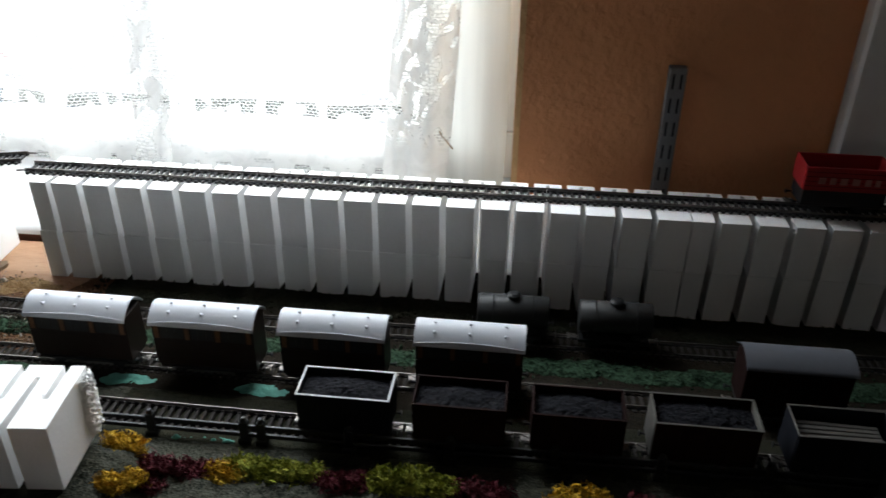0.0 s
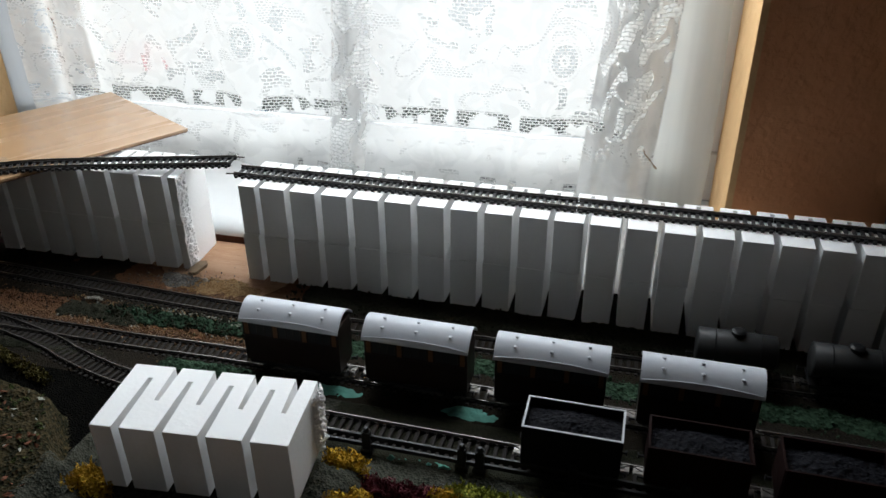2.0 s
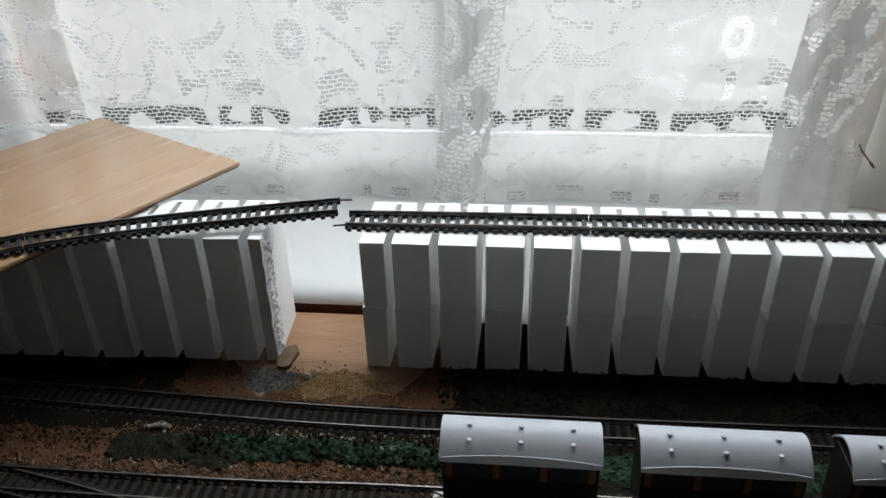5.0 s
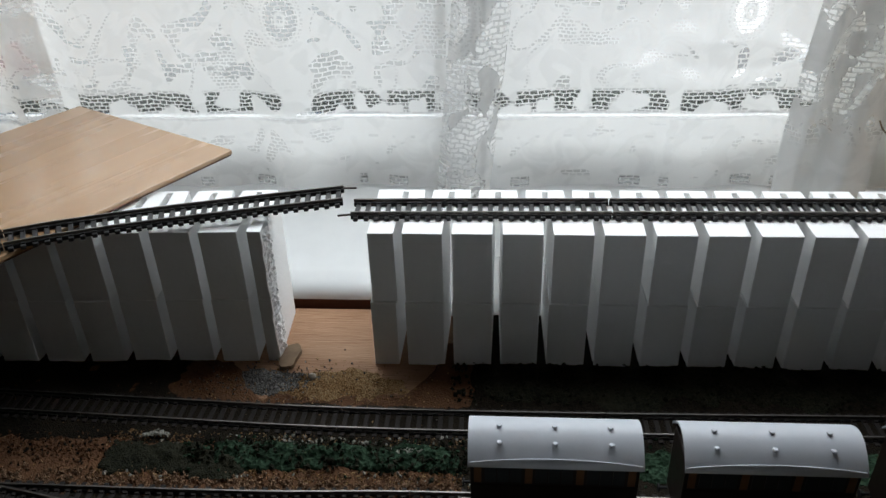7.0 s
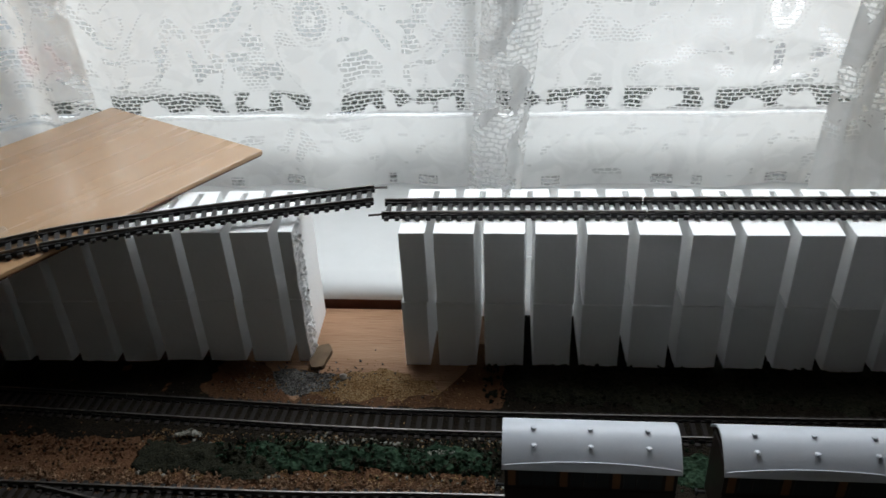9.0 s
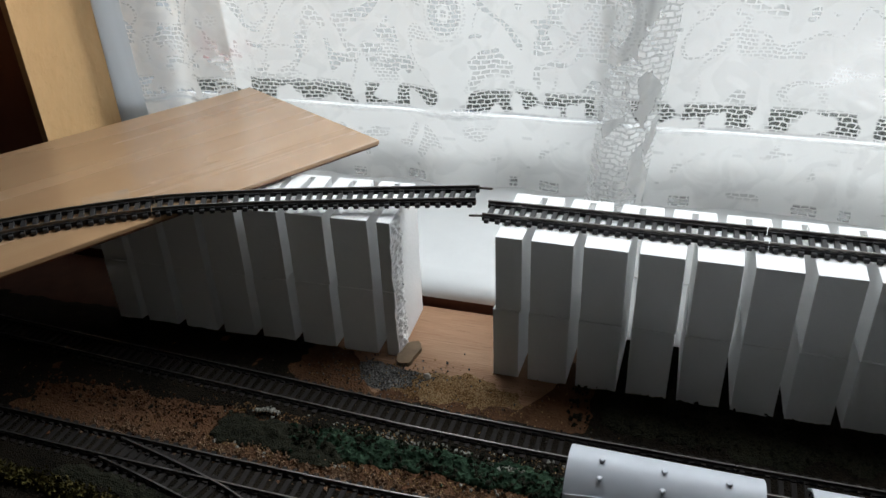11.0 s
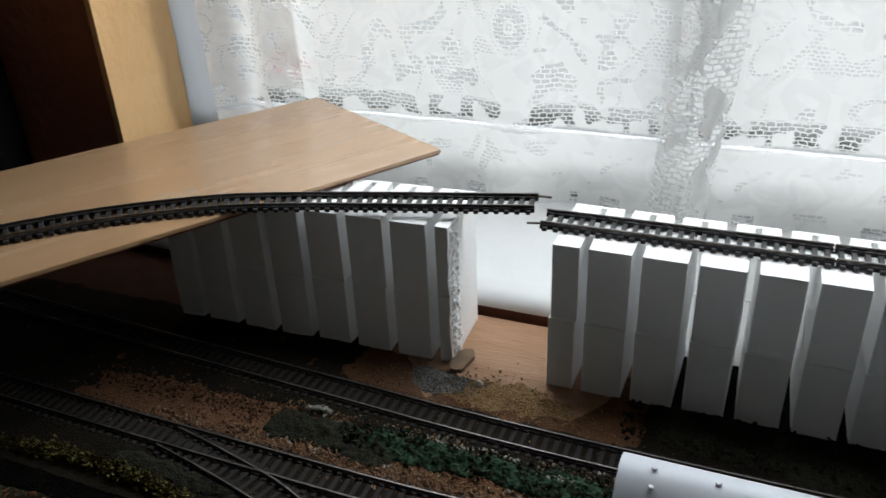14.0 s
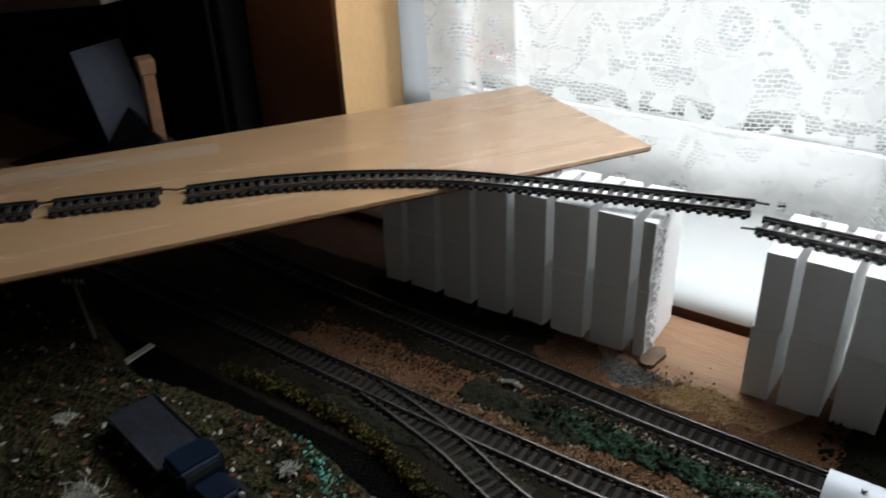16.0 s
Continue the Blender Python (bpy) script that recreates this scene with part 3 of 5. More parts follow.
# ---- the layout's table ----
structure("baseboard", box(-1.49, 1.1, -0.25, 0.702, -0.012, 0.0, 0.0008), PLY, "bare plywood model railway baseboard", "baseboard")


# ---- ground cover of the layout ----
def smooth(a, b, x):
    t = min(1, max(0, (x - a) / (b - a)))
    return t * t * (3 - 2 * t)


def plateau_edge(x):
    """Where the plateau breaks off towards the tracks."""
    return 0.428 - 0.16 * min(0.085, max(0, -0.70 - x)) + 0.4 * max(0, -0.80 - x) - 0.22 * max(0, x + 0.64) - 1.0 * max(0, x + 0.51) + 0.002 * rough(x, 0, 60, 3)


def front_height(x, y):
    """Height of the scenery: flat by the tracks, a bank and a plateau towards the front."""
    base = 0.0012 + 0.0006 * fbm(x, y, 60)
    base += (0.0060 * smooth(-0.50, -0.42, x)) * smooth(0.485, 0.468, y)
    edge = 0.424 + 0.006 * rough(x, 0, 9, 3)
    rise = smooth(edge, edge - 0.055, y)
    top = 0.018 + 0.0195 * smooth(-0.235, -0.262, x) + 0.003 * fbm(x, y, 22, 5)
    left = smooth(-0.455, -0.475, x)
    top = top * (1 - left) + (0.031 + 0.002 * fbm(x, y, 30, 2)) * left
    rise = rise * (1 - left) + smooth(plateau_edge(x) + 0.007, plateau_edge(x) - 0.005, y) * left
    cleft = math.exp(-(((x + 0.447) / 0.012) ** 2))
    return base + (top - base) * rise * (1 - 0.75 * cleft) + 0.0022 * rise * fbm(x, y, 120, 9)


def back_edge(x):
    bare = smooth(-0.570, -0.535, x) * (1 - smooth(-0.445, -0.415, x))
    return 0.640 + 0.075 * smooth(-0.425, -0.405, x) - 0.034 * bare + 0.008 * rough(x, 0, 14, 1) + 0.003 * rough(x, 0, 60, 2)


def sand_limit(y):
    return -0.405 + 0.02 * rough(y, 0, 40, 4)


def sink(x, y):
    """How far the loose ground thins out towards its back edge."""
    return 0.005 * smooth(back_edge(x) - 0.008, back_edge(x) + 0.010, y + 0.003 * rough(x, y, 130, 6))


# the sheet's dark brown is the shade on the ply around the plank
bm = sheet(-1.30, -0.555, 0.60, 0.700, 120, 24, lambda x, y: 0.0006 + 0.0002 * rough(x, y, 50, 3) - 0.004 * smooth(-0.60, -0.57, x + 0.02 * rough(x, y, 30, 8)))
structure("shaded_ply_sheet", bm, PLYSHADE, "dark brown sheet standing in for shade on the baseboard", "ground", True)
bm = sheet(-0.90, -0.37, 0.495, 0.66, 260, 70, lambda x, y: 0.0010 + 0.0006 * fbm(x, y, 70) + 0.0003 * rough(x, y, 240) - sink(x, y), lambda x, y: y < back_edge(x) + 0.012)
tagged(structure("sandy_ground", bm, SAND, "sandy brown sawdust scatter between the tracks", "ground", True), kind="stuff")
def sandy(x, y):
    """1 where the sandy scatter shows between the tracks, 0 where dark earth covers it. At left the earth also stands
    for shade on the sand.
    """
    w = 0.006 * fbm(x, y, 38, 4)
    along = smooth(sand_limit(y) + 0.012, sand_limit(y) - 0.018, x)
    near = smooth(0.514, 0.521, y + 0.5 * w) * smooth(0.560, 0.545, y + w) * smooth(-0.80, -0.66, x + 3 * w)
    patch = smooth(-0.60, -0.565, x + 2 * w) * smooth(0.592, 0.600, y + 0.5 * w)
    return along * max(near, patch)


bm = sheet(-1.25, 0.95, 0.446, 0.70, 660, 106, lambda x, y: 0.0017 + 0.0007 * fbm(x, y, 60) + 0.0003 * rough(x, y, 240) - sink(x, y) - 0.004 * sandy(x, y), lambda x, y: y < back_edge(x) + 0.012 and (y > 0.466 or (x < -0.46 and y > 0.458)))
tagged(structure("dark_ground", bm, EARTH, "dark earth scatter between the tracks, also standing for shade at left", "ground", True), kind="stuff")
# near-black ground between plateau and hedge
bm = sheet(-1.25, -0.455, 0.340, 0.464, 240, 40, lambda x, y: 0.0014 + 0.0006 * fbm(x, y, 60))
tagged(structure("black_strip", bm, BLACKGROUND, "near-black strip of ground at the foot of the plateau", "ground", True), kind="stuff")
bm = sheet(-0.47, 0.60, 0.24, 0.475, 420, 120, front_height)
tagged(structure("embankment", bm, ROCK, "pale plaster rock bank with lichen in front of the tracks", "embankment", True), kind="stuff")
bm = sheet(-1.25, -0.465, 0.10, 0.448, 260, 150, front_height, lambda x, y: y < plateau_edge(x) + 0.009)
tagged(structure("plateau", bm, LITTER, "raised grassy plateau strewn with leaf litter", "plateau", True), kind="stuff")
bm = sheet(-0.30, 0.9, 0.412, 0.472, 240, 18, lambda x, y: front_height(x, y) + 0.0012 * (y > 0.42), lambda x, y: y > 0.418 + 0.006 * rough(x, 1, 40))
tagged(structure("dark_verge", bm, DARKTURF, "dark green verge beside the front track", "ground", True), kind="stuff")


def mound(name, mat, x0, x1, y0, y1, high, label, seed, nx=120, ny=16):
    """A low strip of turf with an uneven outline."""

    def across(x, y):
        u, v = (x - x0) / (x1 - x0), (y - y0) / (y1 - y0)
        e = min(u, 1 - u) * (x1 - x0) / 0.02
        w = 1 - abs(2 * v - 1 + 0.5 * rough(x, 0, 25, seed))
        return min(1, e) * w - 0.22 - 0.30 * rough(x, y, 55, seed + 2) - 0.18 * rough(x, y, 140, seed)

    def h(x, y):
        a = across(x, y)
        if a <= 0:
            return 0.0012 + 0.05 * max(-0.06, a)
        return 0.0012 + high * a**0.5 * (0.45 + 0.9 * abs(fbm(x, y, 110, seed)) + 0.35 * abs(rough(x, y, 320, seed)))

    bm = sheet(x0, x1, y0, y1, nx * 2, ny * 2, h, lambda x, y: across(x, y) > -0.12)
    return tagged(structure(name, bm, mat, label, "turf", True), kind="stuff")


mound("turf_strip", TURF, -0.560, -0.395, 0.5325, 0.5610, 0.0070, "crumbly green turf strip between two tracks", 3)
mound("turf_strip", DARKTURF, -0.622, -0.525, 0.527, 0.560, 0.005, "dark mossy turf strip between two tracks", 5, 70)
mound("turf_strip", TURF, -0.39, 0.50, 0.5335, 0.564, 0.005, "green turf strip behind the coaches", 8, 300)
mound("turf_strip", DARKTURF, -0.40, 0.9, 0.594, 0.652, 0.004, "dark green turf in front of the foam blocks", 11, 650)
mound("turf_strip", TURF, -0.478, -0.36, 0.477, 0.5005, 0.006, "dark green turf wedge between siding and branch track", 23, 80)
mound("turf_strip", DARKTURF, -0.70, -0.53, 0.474, 0.492, 0.003, "dark turf between hedge and branch track", 27, 80)
mound("turf_strip", TEALP, -0.345, -0.285, 0.476, 0.496, 0.0022, "teal painted patch between the tracks", 14, 40)
mound("turf_strip", TEALP, -0.228, -0.172, 0.476, 0.496, 0.0022, "teal painted patch between the tracks", 17, 40)
mound("turf_strip", TEALP, -0.300, -0.180, 0.414, 0.4265, 0.0085, "teal painted strip along the fence", 19, 60)


# ---- foam blocks ----
def comb(x0, x1, depth, pitch, first, slot, z0, z1, low_slot, web=0.003):
    """Outline of a slab of foam with slots cut in from the front and, half a pitch on, from the back."""
    def ring(s):
        wear = random.Random(int(1000 * abs(first)) + int(10000 * z0))
        pts, back = [], []
        x = first
        pts.append((x0, 0))
        while x < x1 - 0.006:
            if x > x0 + 0.004:
                d = depth - web
                j = [wear.uniform(-0.0004, 0.0004) for _ in range(4)]
                pts += [(x - s + j[0], abs(j[2])), (x - s * 0.82, d), (x - s * 0.18, d), (x + j[1], abs(j[3]))]
            xb = x + pitch / 2 - slot / 2
            if x0 + 0.01 < xb < x1 - 0.01:
                back.append(xb)
            x += pitch
        pts.append((x1, 0))
        pts.append((x1, depth))
        for xb in reversed(back):
            d = depth * (0.45 if web > 0.01 else 0.60)
            pts += [(xb + s / 2, depth), (xb + s * 0.3, d), (xb - s * 0.3, d), (xb - s / 2, depth)]
        pts.append((x0, depth))
        return pts

    top = ring(slot)
    # slot and back faces pass more light, set to brighten the slots
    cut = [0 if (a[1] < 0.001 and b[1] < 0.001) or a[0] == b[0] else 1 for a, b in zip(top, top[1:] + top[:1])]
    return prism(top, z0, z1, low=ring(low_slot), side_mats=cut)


def soften(ob, width=0.0004):
    m = ob.modifiers.new("bevel", "BEVEL")
    m.width, m.segments, m.limit_method, m.angle_limit = width, 2, "ANGLE", radians(40)
    return ob


def foam_slab(x0, x1, depth, pitch, first, z0, z1, at, label, flip=False, slot=0.006, web=0.003):
    bm = comb(x0, x1, depth, pitch, first, slot, z0, z1, slot * (1.05 if flip else 1.0), web)
    ob = soften(part("foam_block", bm, [FOAM, SLOTFOAM], None, label, at))
    return tagged(ob, label, "foam block", "slotted foam blocks")


HALF, FOAMTOP = 0.0525, 0.1050
long_at = pose(0, 0.6375, 0)
low_at = pose(-0.0005, 0.6372, 0, 0, 0, 0.05)
foam_slab(-0.4635, 0.156, 0.0605, 0.0315, -0.4402, 0.0, HALF, low_at, "white slotted polystyrene block standing on the baseboard", True)
foam_slab(-0.4625, 0.156, 0.0605, 0.0315, -0.4402, HALF + 0.0002, FOAMTOP, long_at, "white slotted polystyrene block carrying the upper track")
foam_slab(0.157, 0.66, 0.0605, 0.0315, 0.182, 0.0, HALF, low_at, "white slotted polystyrene block standing on the baseboard", True)
foam_slab(0.157, 0.66, 0.0605, 0.0315, 0.182, HALF + 0.0002, FOAMTOP, long_at, "white slotted polystyrene block carrying the upper track")
left_at = pose(-0.531, 0.6385, 0, 0, 0, 2.4)
left_low = foam_slab(-0.2225, 0.0, 0.058, 0.0314, -0.0090 - 0.0314 * 6, 0.0, HALF, left_at @ pose(-0.0003, -0.0002, 0), "white slotted polystyrene block with a torn end", True)
left_high = foam_slab(-0.2225, 0.0, 0.058, 0.0314, -0.0090 - 0.0314 * 6, HALF + 0.0002, FOAMTOP, left_at, "white slotted polystyrene block with a torn end under the plank")
front_at = pose(-0.4045, 0.3215, 0.0395, 0, 0, 5.6)
front_block = foam_slab(0.0, 0.1295, 0.062, 0.0286, 0.0195, 0.0, 0.052, front_at, "short white slotted polystyrene offcut on the embankment", slot=0.005, web=0.013)


def torn_edge(block, x, depth, z0, z1, seed, into=0.0024):
    """A crumbled strip where the foam was snapped off."""
    bm = bmesh.new()
    ny, nz = 14, 44
    rows = []
    for j in range(nz):
        z = z0 + (z1 - z0) * j / (nz - 1)
        row = []
        for i in range(ny):
            y = depth * i / (ny - 1)
            edge = min(i, ny - 1 - i) / 3
            bump = into * min(1, edge) * (0.55 + 0.9 * abs(fbm(y + 3, z, 190, seed)) + 0.6 * rough(y, z, 600, seed))
            row.append(bm.verts.new((x + bump - 0.0004, y + 0.003 * rough(z, y, 90, seed), z)))
        rows.append(row)
    for p, q in zip(rows, rows[1:]):
        for i in range(ny - 1):
            bm.faces.new((p[i], p[i + 1], q[i + 1], q[i]))
    return part("torn_edge", bm, FOAM, block, "crumbled torn foam edge")


for low, high, blk in ((0.0, HALF, left_low), (HALF, FOAMTOP, left_high)):
    torn_edge(blk, 0.0, 0.020, low + 0.001, high - 0.001, 4 + low)
for k, at in enumerate((0.053, 0.0575, 0.061)):
    torn_edge(front_block, 0.1300, 0.012, 0.004, 0.050, 14 + k, 0.0042 - 0.0006 * k).location = (0, at - 0.008, 0)


# ---- laminate plank ----
tilt = Vector((0.0, 0.02, 1)).normalized()
along = Vector((-0.5024, -0.8646, 0))
along = (along - tilt * along.dot(tilt)).normalized()
across = tilt.cross(along)
tip = Vector((-0.5815, 0.752, 0.1102))
if across.x > 0:
    across = -across
m = Matrix((along, across, along.cross(across))).transposed().to_4x4()
up = 1 if along.cross(across).z > 0 else -1
m.translation = tip
z0, z1 = (-0.0036, 0.0) if up > 0 else (0.0, 0.0036)
plank = part("laminate_plank", box(0, 1.0, 0, 0.190, z0, z1, 0.0006), LAMINATE, None, "", m)
under = (z0 - 0.0012, z0) if up > 0 else (z1, z1 + 0.0012)
part("backing", box(0.001, 0.999, 0.001, 0.189, *under), MAHOG, plank, "dark brown fibreboard backing")
tagged(plank, "beech-look laminate floor plank laid across the foam block", "plank")


# strips of clear tape on the plank
top = 0.00015 if up > 0 else -0.00015
for k, (a, b, long, wide, turn) in enumerate(((0.455, 0.163, 0.31, 0.026, 2), (0.190, 0.050, 0.030, 0.019, 12))):
    strip = part("clear_tape", box(-long / 2, long / 2, -wide / 2, wide / 2, -0.00005, 0.00005), TAPE, None, "", m @ pose(a, b, top, 0, 0, turn))
    tagged(strip, "strip of clear sticky tape on the laminate plank", "tape", "tape on the plank")


# ---- track ----
GAUGE = 0.0165


def line_of(points, step=0.004):
    """Smooth centre line through the points, evenly spaced."""
    pts = [Vector(p) for p in points]
    out = []
    ext = [2 * pts[0] - pts[1]] + pts + [2 * pts[-1] - pts[-2]]
    for i in range(1, len(ext) - 2):
        p0, p1, p2, p3 = ext[i - 1 : i + 3]
        n = max(2, int((p2 - p1).length / step))
        for k in range(n):
            t = k / n
            out.append(0.5 * ((2 * p1) + (p2 - p0) * t + (2 * p0 - 5 * p1 + 4 * p2 - p3) * t * t + (3 * p1 - p0 - 3 * p2 + p3) * t**3))
    out.append(pts[-1])
    return out


def cut(line, a, b):
    """The stretch of a line between two lengths along it."""
    out, run = [], 0.0
    for p, q in zip(line, line[1:]):
        d = (q - p).length
        if run + d > a and run < b:
            s, e = max(0, (a - run) / d), min(1, (b - run) / d)
            if not out:
                out.append(p.lerp(q, s))
            out.append(p.lerp(q, e))
        run += d
    return out


def length(line):
    return sum((q - p).length for p, q in zip(line, line[1:]))


def sides(line):
    out = []
    for i in range(len(line)):
        d = line[min(i + 1, len(line) - 1)] - line[max(i - 1, 0)]
        out.append(Vector((-d.y, d.x, 0)).normalized())
    return out


RAIL = [(-0.0011, 0), (-0.0011, 0.0004), (-0.0003, 0.0007), (-0.0003, 0.0017), (-0.0005, 0.0019), (-0.0005, 0.0025), (0.0005, 0.0025), (0.0005, 0.0019), (0.0003, 0.0017), (0.0003, 0.0007), (0.0011, 0.0004), (0.0011, 0)]


def rail_mesh(line, offset, base, shape=RAIL):
    bm = bmesh.new()
    rings = [[bm.verts.new(p + s * (offset + u) + Vector((0, 0, base + v))) for u, v in shape] for p, s in zip(line, sides(line))]
    n = len(shape)
    for a, b in zip(rings, rings[1:]):
        for i in range(n):
            bm.faces.new((a[i], b[i], b[(i + 1) % n], a[(i + 1) % n]))
    bm.faces.new(rings[0])
    bm.faces.new(rings[-1][::-1])
    bmesh.ops.recalc_face_normals(bm, faces=bm.faces)
    return bm


STRINGER = [(-0.0015, 0.0002), (-0.0015, 0.0027), (-0.0009, 0.0031), (0.0009, 0.0031), (0.0015, 0.0027), (0.0015, 0.0002)]


def sleeper_mesh(name, mat, long=0.0262, wide=0.0030, high=0.0026):
    bm = box(-wide / 2, wide / 2, -long / 2, long / 2, 0, high, 0.0003)
    for s in (-1, 1):
        for o in (-0.0017, 0.0017):
            box(-wide * 0.42, wide * 0.42, s * GAUGE / 2 + o - 0.0008, s * GAUGE / 2 + o + 0.0008, high - 0.0002, high + 0.0009, bm=bm)
    return mesh_of(name, bm, mat)


NEWSLEEPER = sleeper_mesh("sleeper", SLEEPER)
OLDSLEEPERS = sleeper_mesh("sleeper", OLDSLEEPER, 0.0275)
PITCH = 0.0068
pending_sleepers = []


def track_section(line, a, b, rails, sleepers, label, group, high=0.0026):
    bit = cut(line, a, b)
    start = bit[0].copy()
    local = [p - start for p in bit]
    ob = whole("track_section", label, "track", Matrix.Translation(start), group)
    for s in (-1, 1):
        rail = part("rail", rail_mesh(local, s * (GAUGE / 2 + 0.0005), high), rails, ob)
        part("stringer", rail_mesh(local, s * (GAUGE / 2 + 0.0005), 0.0, STRINGER), BLACK, rail, "black plastic strip under the rail")
        if group == "upper track":
            for p, q, which in ((local[0], local[1], -1), (local[-1], local[-2], 1)):
                if which != s:
                    continue
                d = (q - p).normalized()
                e = p + Vector((-d.y, d.x, 0)) * s * (GAUGE / 2 + 0.0005) + Vector((0, 0, high + 0.0009))
                part("joiner", rod(e - d * 0.0085 - Vector((0, 0, 0.0012)), e + d * 0.005, 0.0008, 6), COPPER, ob, "dull tarnished rail joiner")
    pending_sleepers.append((ob, local, sleepers))
    return ob


def track(points, rails, sleepers, label, group, every=0.168, gap=0.0006):
    line = line_of(points)
    total, a = length(line), 0.0
    while a < total - 0.02:
        b = min(a + every, total)
        track_section(line, a, b - gap, rails, sleepers, label, group)
        a = b


UP = 0.1053
track([(-0.4755, 0.6645, UP), (-0.42, 0.6660, UP), (-0.2, 0.6685, UP), (0.2, 0.669, UP), (0.62, 0.669, UP)], DULL, NEWSLEEPER, "black straight model track on the foam block", "upper track")
track([(-0.4815, 0.6685, 0.1134), (-0.53, 0.6620, 0.1104), (-0.598, 0.6465, 0.1089), (-0.641, 0.6275, 0.1114), (-0.675, 0.6095, 0.1136), (-0.7075, 0.5905, 0.1139), (-0.74, 0.567, 0.1144), (-0.769, 0.541, 0.1149), (-0.79, 0.518, 0.1154), (-0.81, 0.493, 0.1159)], DULL, NEWSLEEPER, "black curved model track rising onto the plank", "upper track", 0.21)
track([(-0.822, 0.482, 0.1161), (-0.847, 0.455, 0.1166), (-0.869, 0.429, 0.1172)], DULL, NEWSLEEPER, "short black track piece lying loose on the plank", "upper track")
track([(-0.876, 0.422, 0.1173), (-0.892, 0.405, 0.1176), (-0.921, 0.366, 0.1184)], DULL, NEWSLEEPER, "black track piece lying on the plank", "upper track")
track([(-1.15, 0.611, 0), (-0.825, 0.5935, 0), (-0.593, 0.583, 0), (-0.47, 0.5785, 0), (-0.297, 0.579, 0), (0, 0.584, 0), (0.3, 0.586, 0), (0.9, 0.588, 0)], DULL, OLDSLEEPERS, "weathered main line track on the baseboard", "ground tracks")
track([(-1.1, 0.514, 0), (-0.824, 0.510, 0), (-0.67, 0.5085, 0), (-0.52, 0.5085, 0), (-0.43, 0.5115, 0), (-0.3, 0.512, 0), (0, 0.512, 0), (0.9, 0.514, 0)], DULL, OLDSLEEPERS, "weathered siding track on the baseboard", "ground tracks")
track([(-0.668, 0.506, 0.0004), (-0.63, 0.4985, 0.0003), (-0.5865, 0.4880, 0.0002), (-0.5526, 0.4755, 0.0004), (-0.503, 0.462, 0.001), (-0.44, 0.450, 0.005), (-0.35, 0.4445, 0.008), (0, 0.4425, 0.008), (0.9, 0.443, 0.008)], DULL, OLDSLEEPERS, "weathered branch track curving off the siding", "ground tracks")


# ---- rolling stock ----
def tube(pts, r, n=6):
    """A round bar along a line of points, in one piece."""
    bm = bmesh.new()
    rings = []
    for i, p in enumerate(pts):
        q = (pts[min(i + 1, len(pts) - 1)] - pts[max(i - 1, 0)]).to_track_quat("Z", "Y").to_matrix()
        rings.append([bm.verts.new(p + q @ Vector((r * math.cos(2 * math.pi * k / n), r * math.sin(2 * math.pi * k / n), 0))) for k in range(n)])
    for a, b in zip(rings, rings[1:]):
        for k in range(n):
            bm.faces.new((a[k], a[(k + 1) % n], b[(k + 1) % n], b[k]))
    bmesh.ops.recalc_face_normals(bm, faces=bm.faces)
    return bm


def arc_roof(half, rise, thick, z, n=20):
    out = [(half * (2 * i / n - 1), z + rise * math.cos(math.pi / 2 * (2 * i / n - 1)) ** 0.85) for i in range(n + 1)]
    return out + [(y, v - thick) for y, v in reversed(out)]


def wheel_bm(r=0.0062):
    bm = rod((0, -0.0012, 0), (0, 0.0012, 0), r, 20)
    rod((0, 0.0012, 0), (0, 0.0018, 0), r + 0.0008, 20, bm=bm)
    rod((0, -0.0020, 0), (0, -0.0012, 0), 0.0016, 10, bm=bm)
    return bm


def running_gear(ob, h, base=0.0155, deck=0.0115):
    """Wheels, axle guards, solebar, buffers and couplings under a four-wheeled vehicle."""
    part("underframe", box(-h + 0.0015, h - 0.0015, -0.0125, 0.0125, deck - 0.0035, deck, 0.0003), BLACK, ob)
    for sx in (-1, 1):
        for sy in (-1, 1):
            part("wheel", wheel_bm(), BLACK, ob, "", pose(sx * base, sy * 0.0078, 0.0062, 0, 0, 0 if sy < 0 else 180))
            bm = box(-0.004, 0.004, -0.0006, 0.0006, 0.003, deck - 0.003, 0.0003)
            box(-0.0015, 0.0015, -0.0012, 0.0002, 0.0045, 0.0075, bm=bm)
            box(-0.007, 0.007, -0.0010, 0.0, deck - 0.0055, deck - 0.0045, bm=bm)
            part("axle_guard", bm, BLACK, ob, "", pose(sx * base, sy * 0.0112, 0))
            bm = rod((0, 0, 0), (0.0042, 0, 0), 0.0009, 8)
            rod((0.0042, 0, 0), (0.005, 0, 0), 0.0022, 12, bm=bm)
            part("buffer", bm, BLACK, ob, "", pose(sx * h, sy * 0.0105, deck - 0.0012, 0, 0, 0 if sx > 0 else 180))
        bm = box(0, 0.0075, -0.0035, 0.0035, deck - 0.0065, deck - 0.0055, 0.0002)
        rod((0.0072, -0.0048, deck - 0.006), (0.0072, 0.0048, deck - 0.006), 0.0005, 6, bm=bm)
        rod((0.0005, 0, deck - 0.006), (0.0075, 0, deck - 0.0025), 0.0005, 6, bm=bm)
        part("coupling", bm, DULL, ob, "dull steel coupling", pose(sx * h, 0, 0, 0, 0, 0 if sx > 0 else 180))


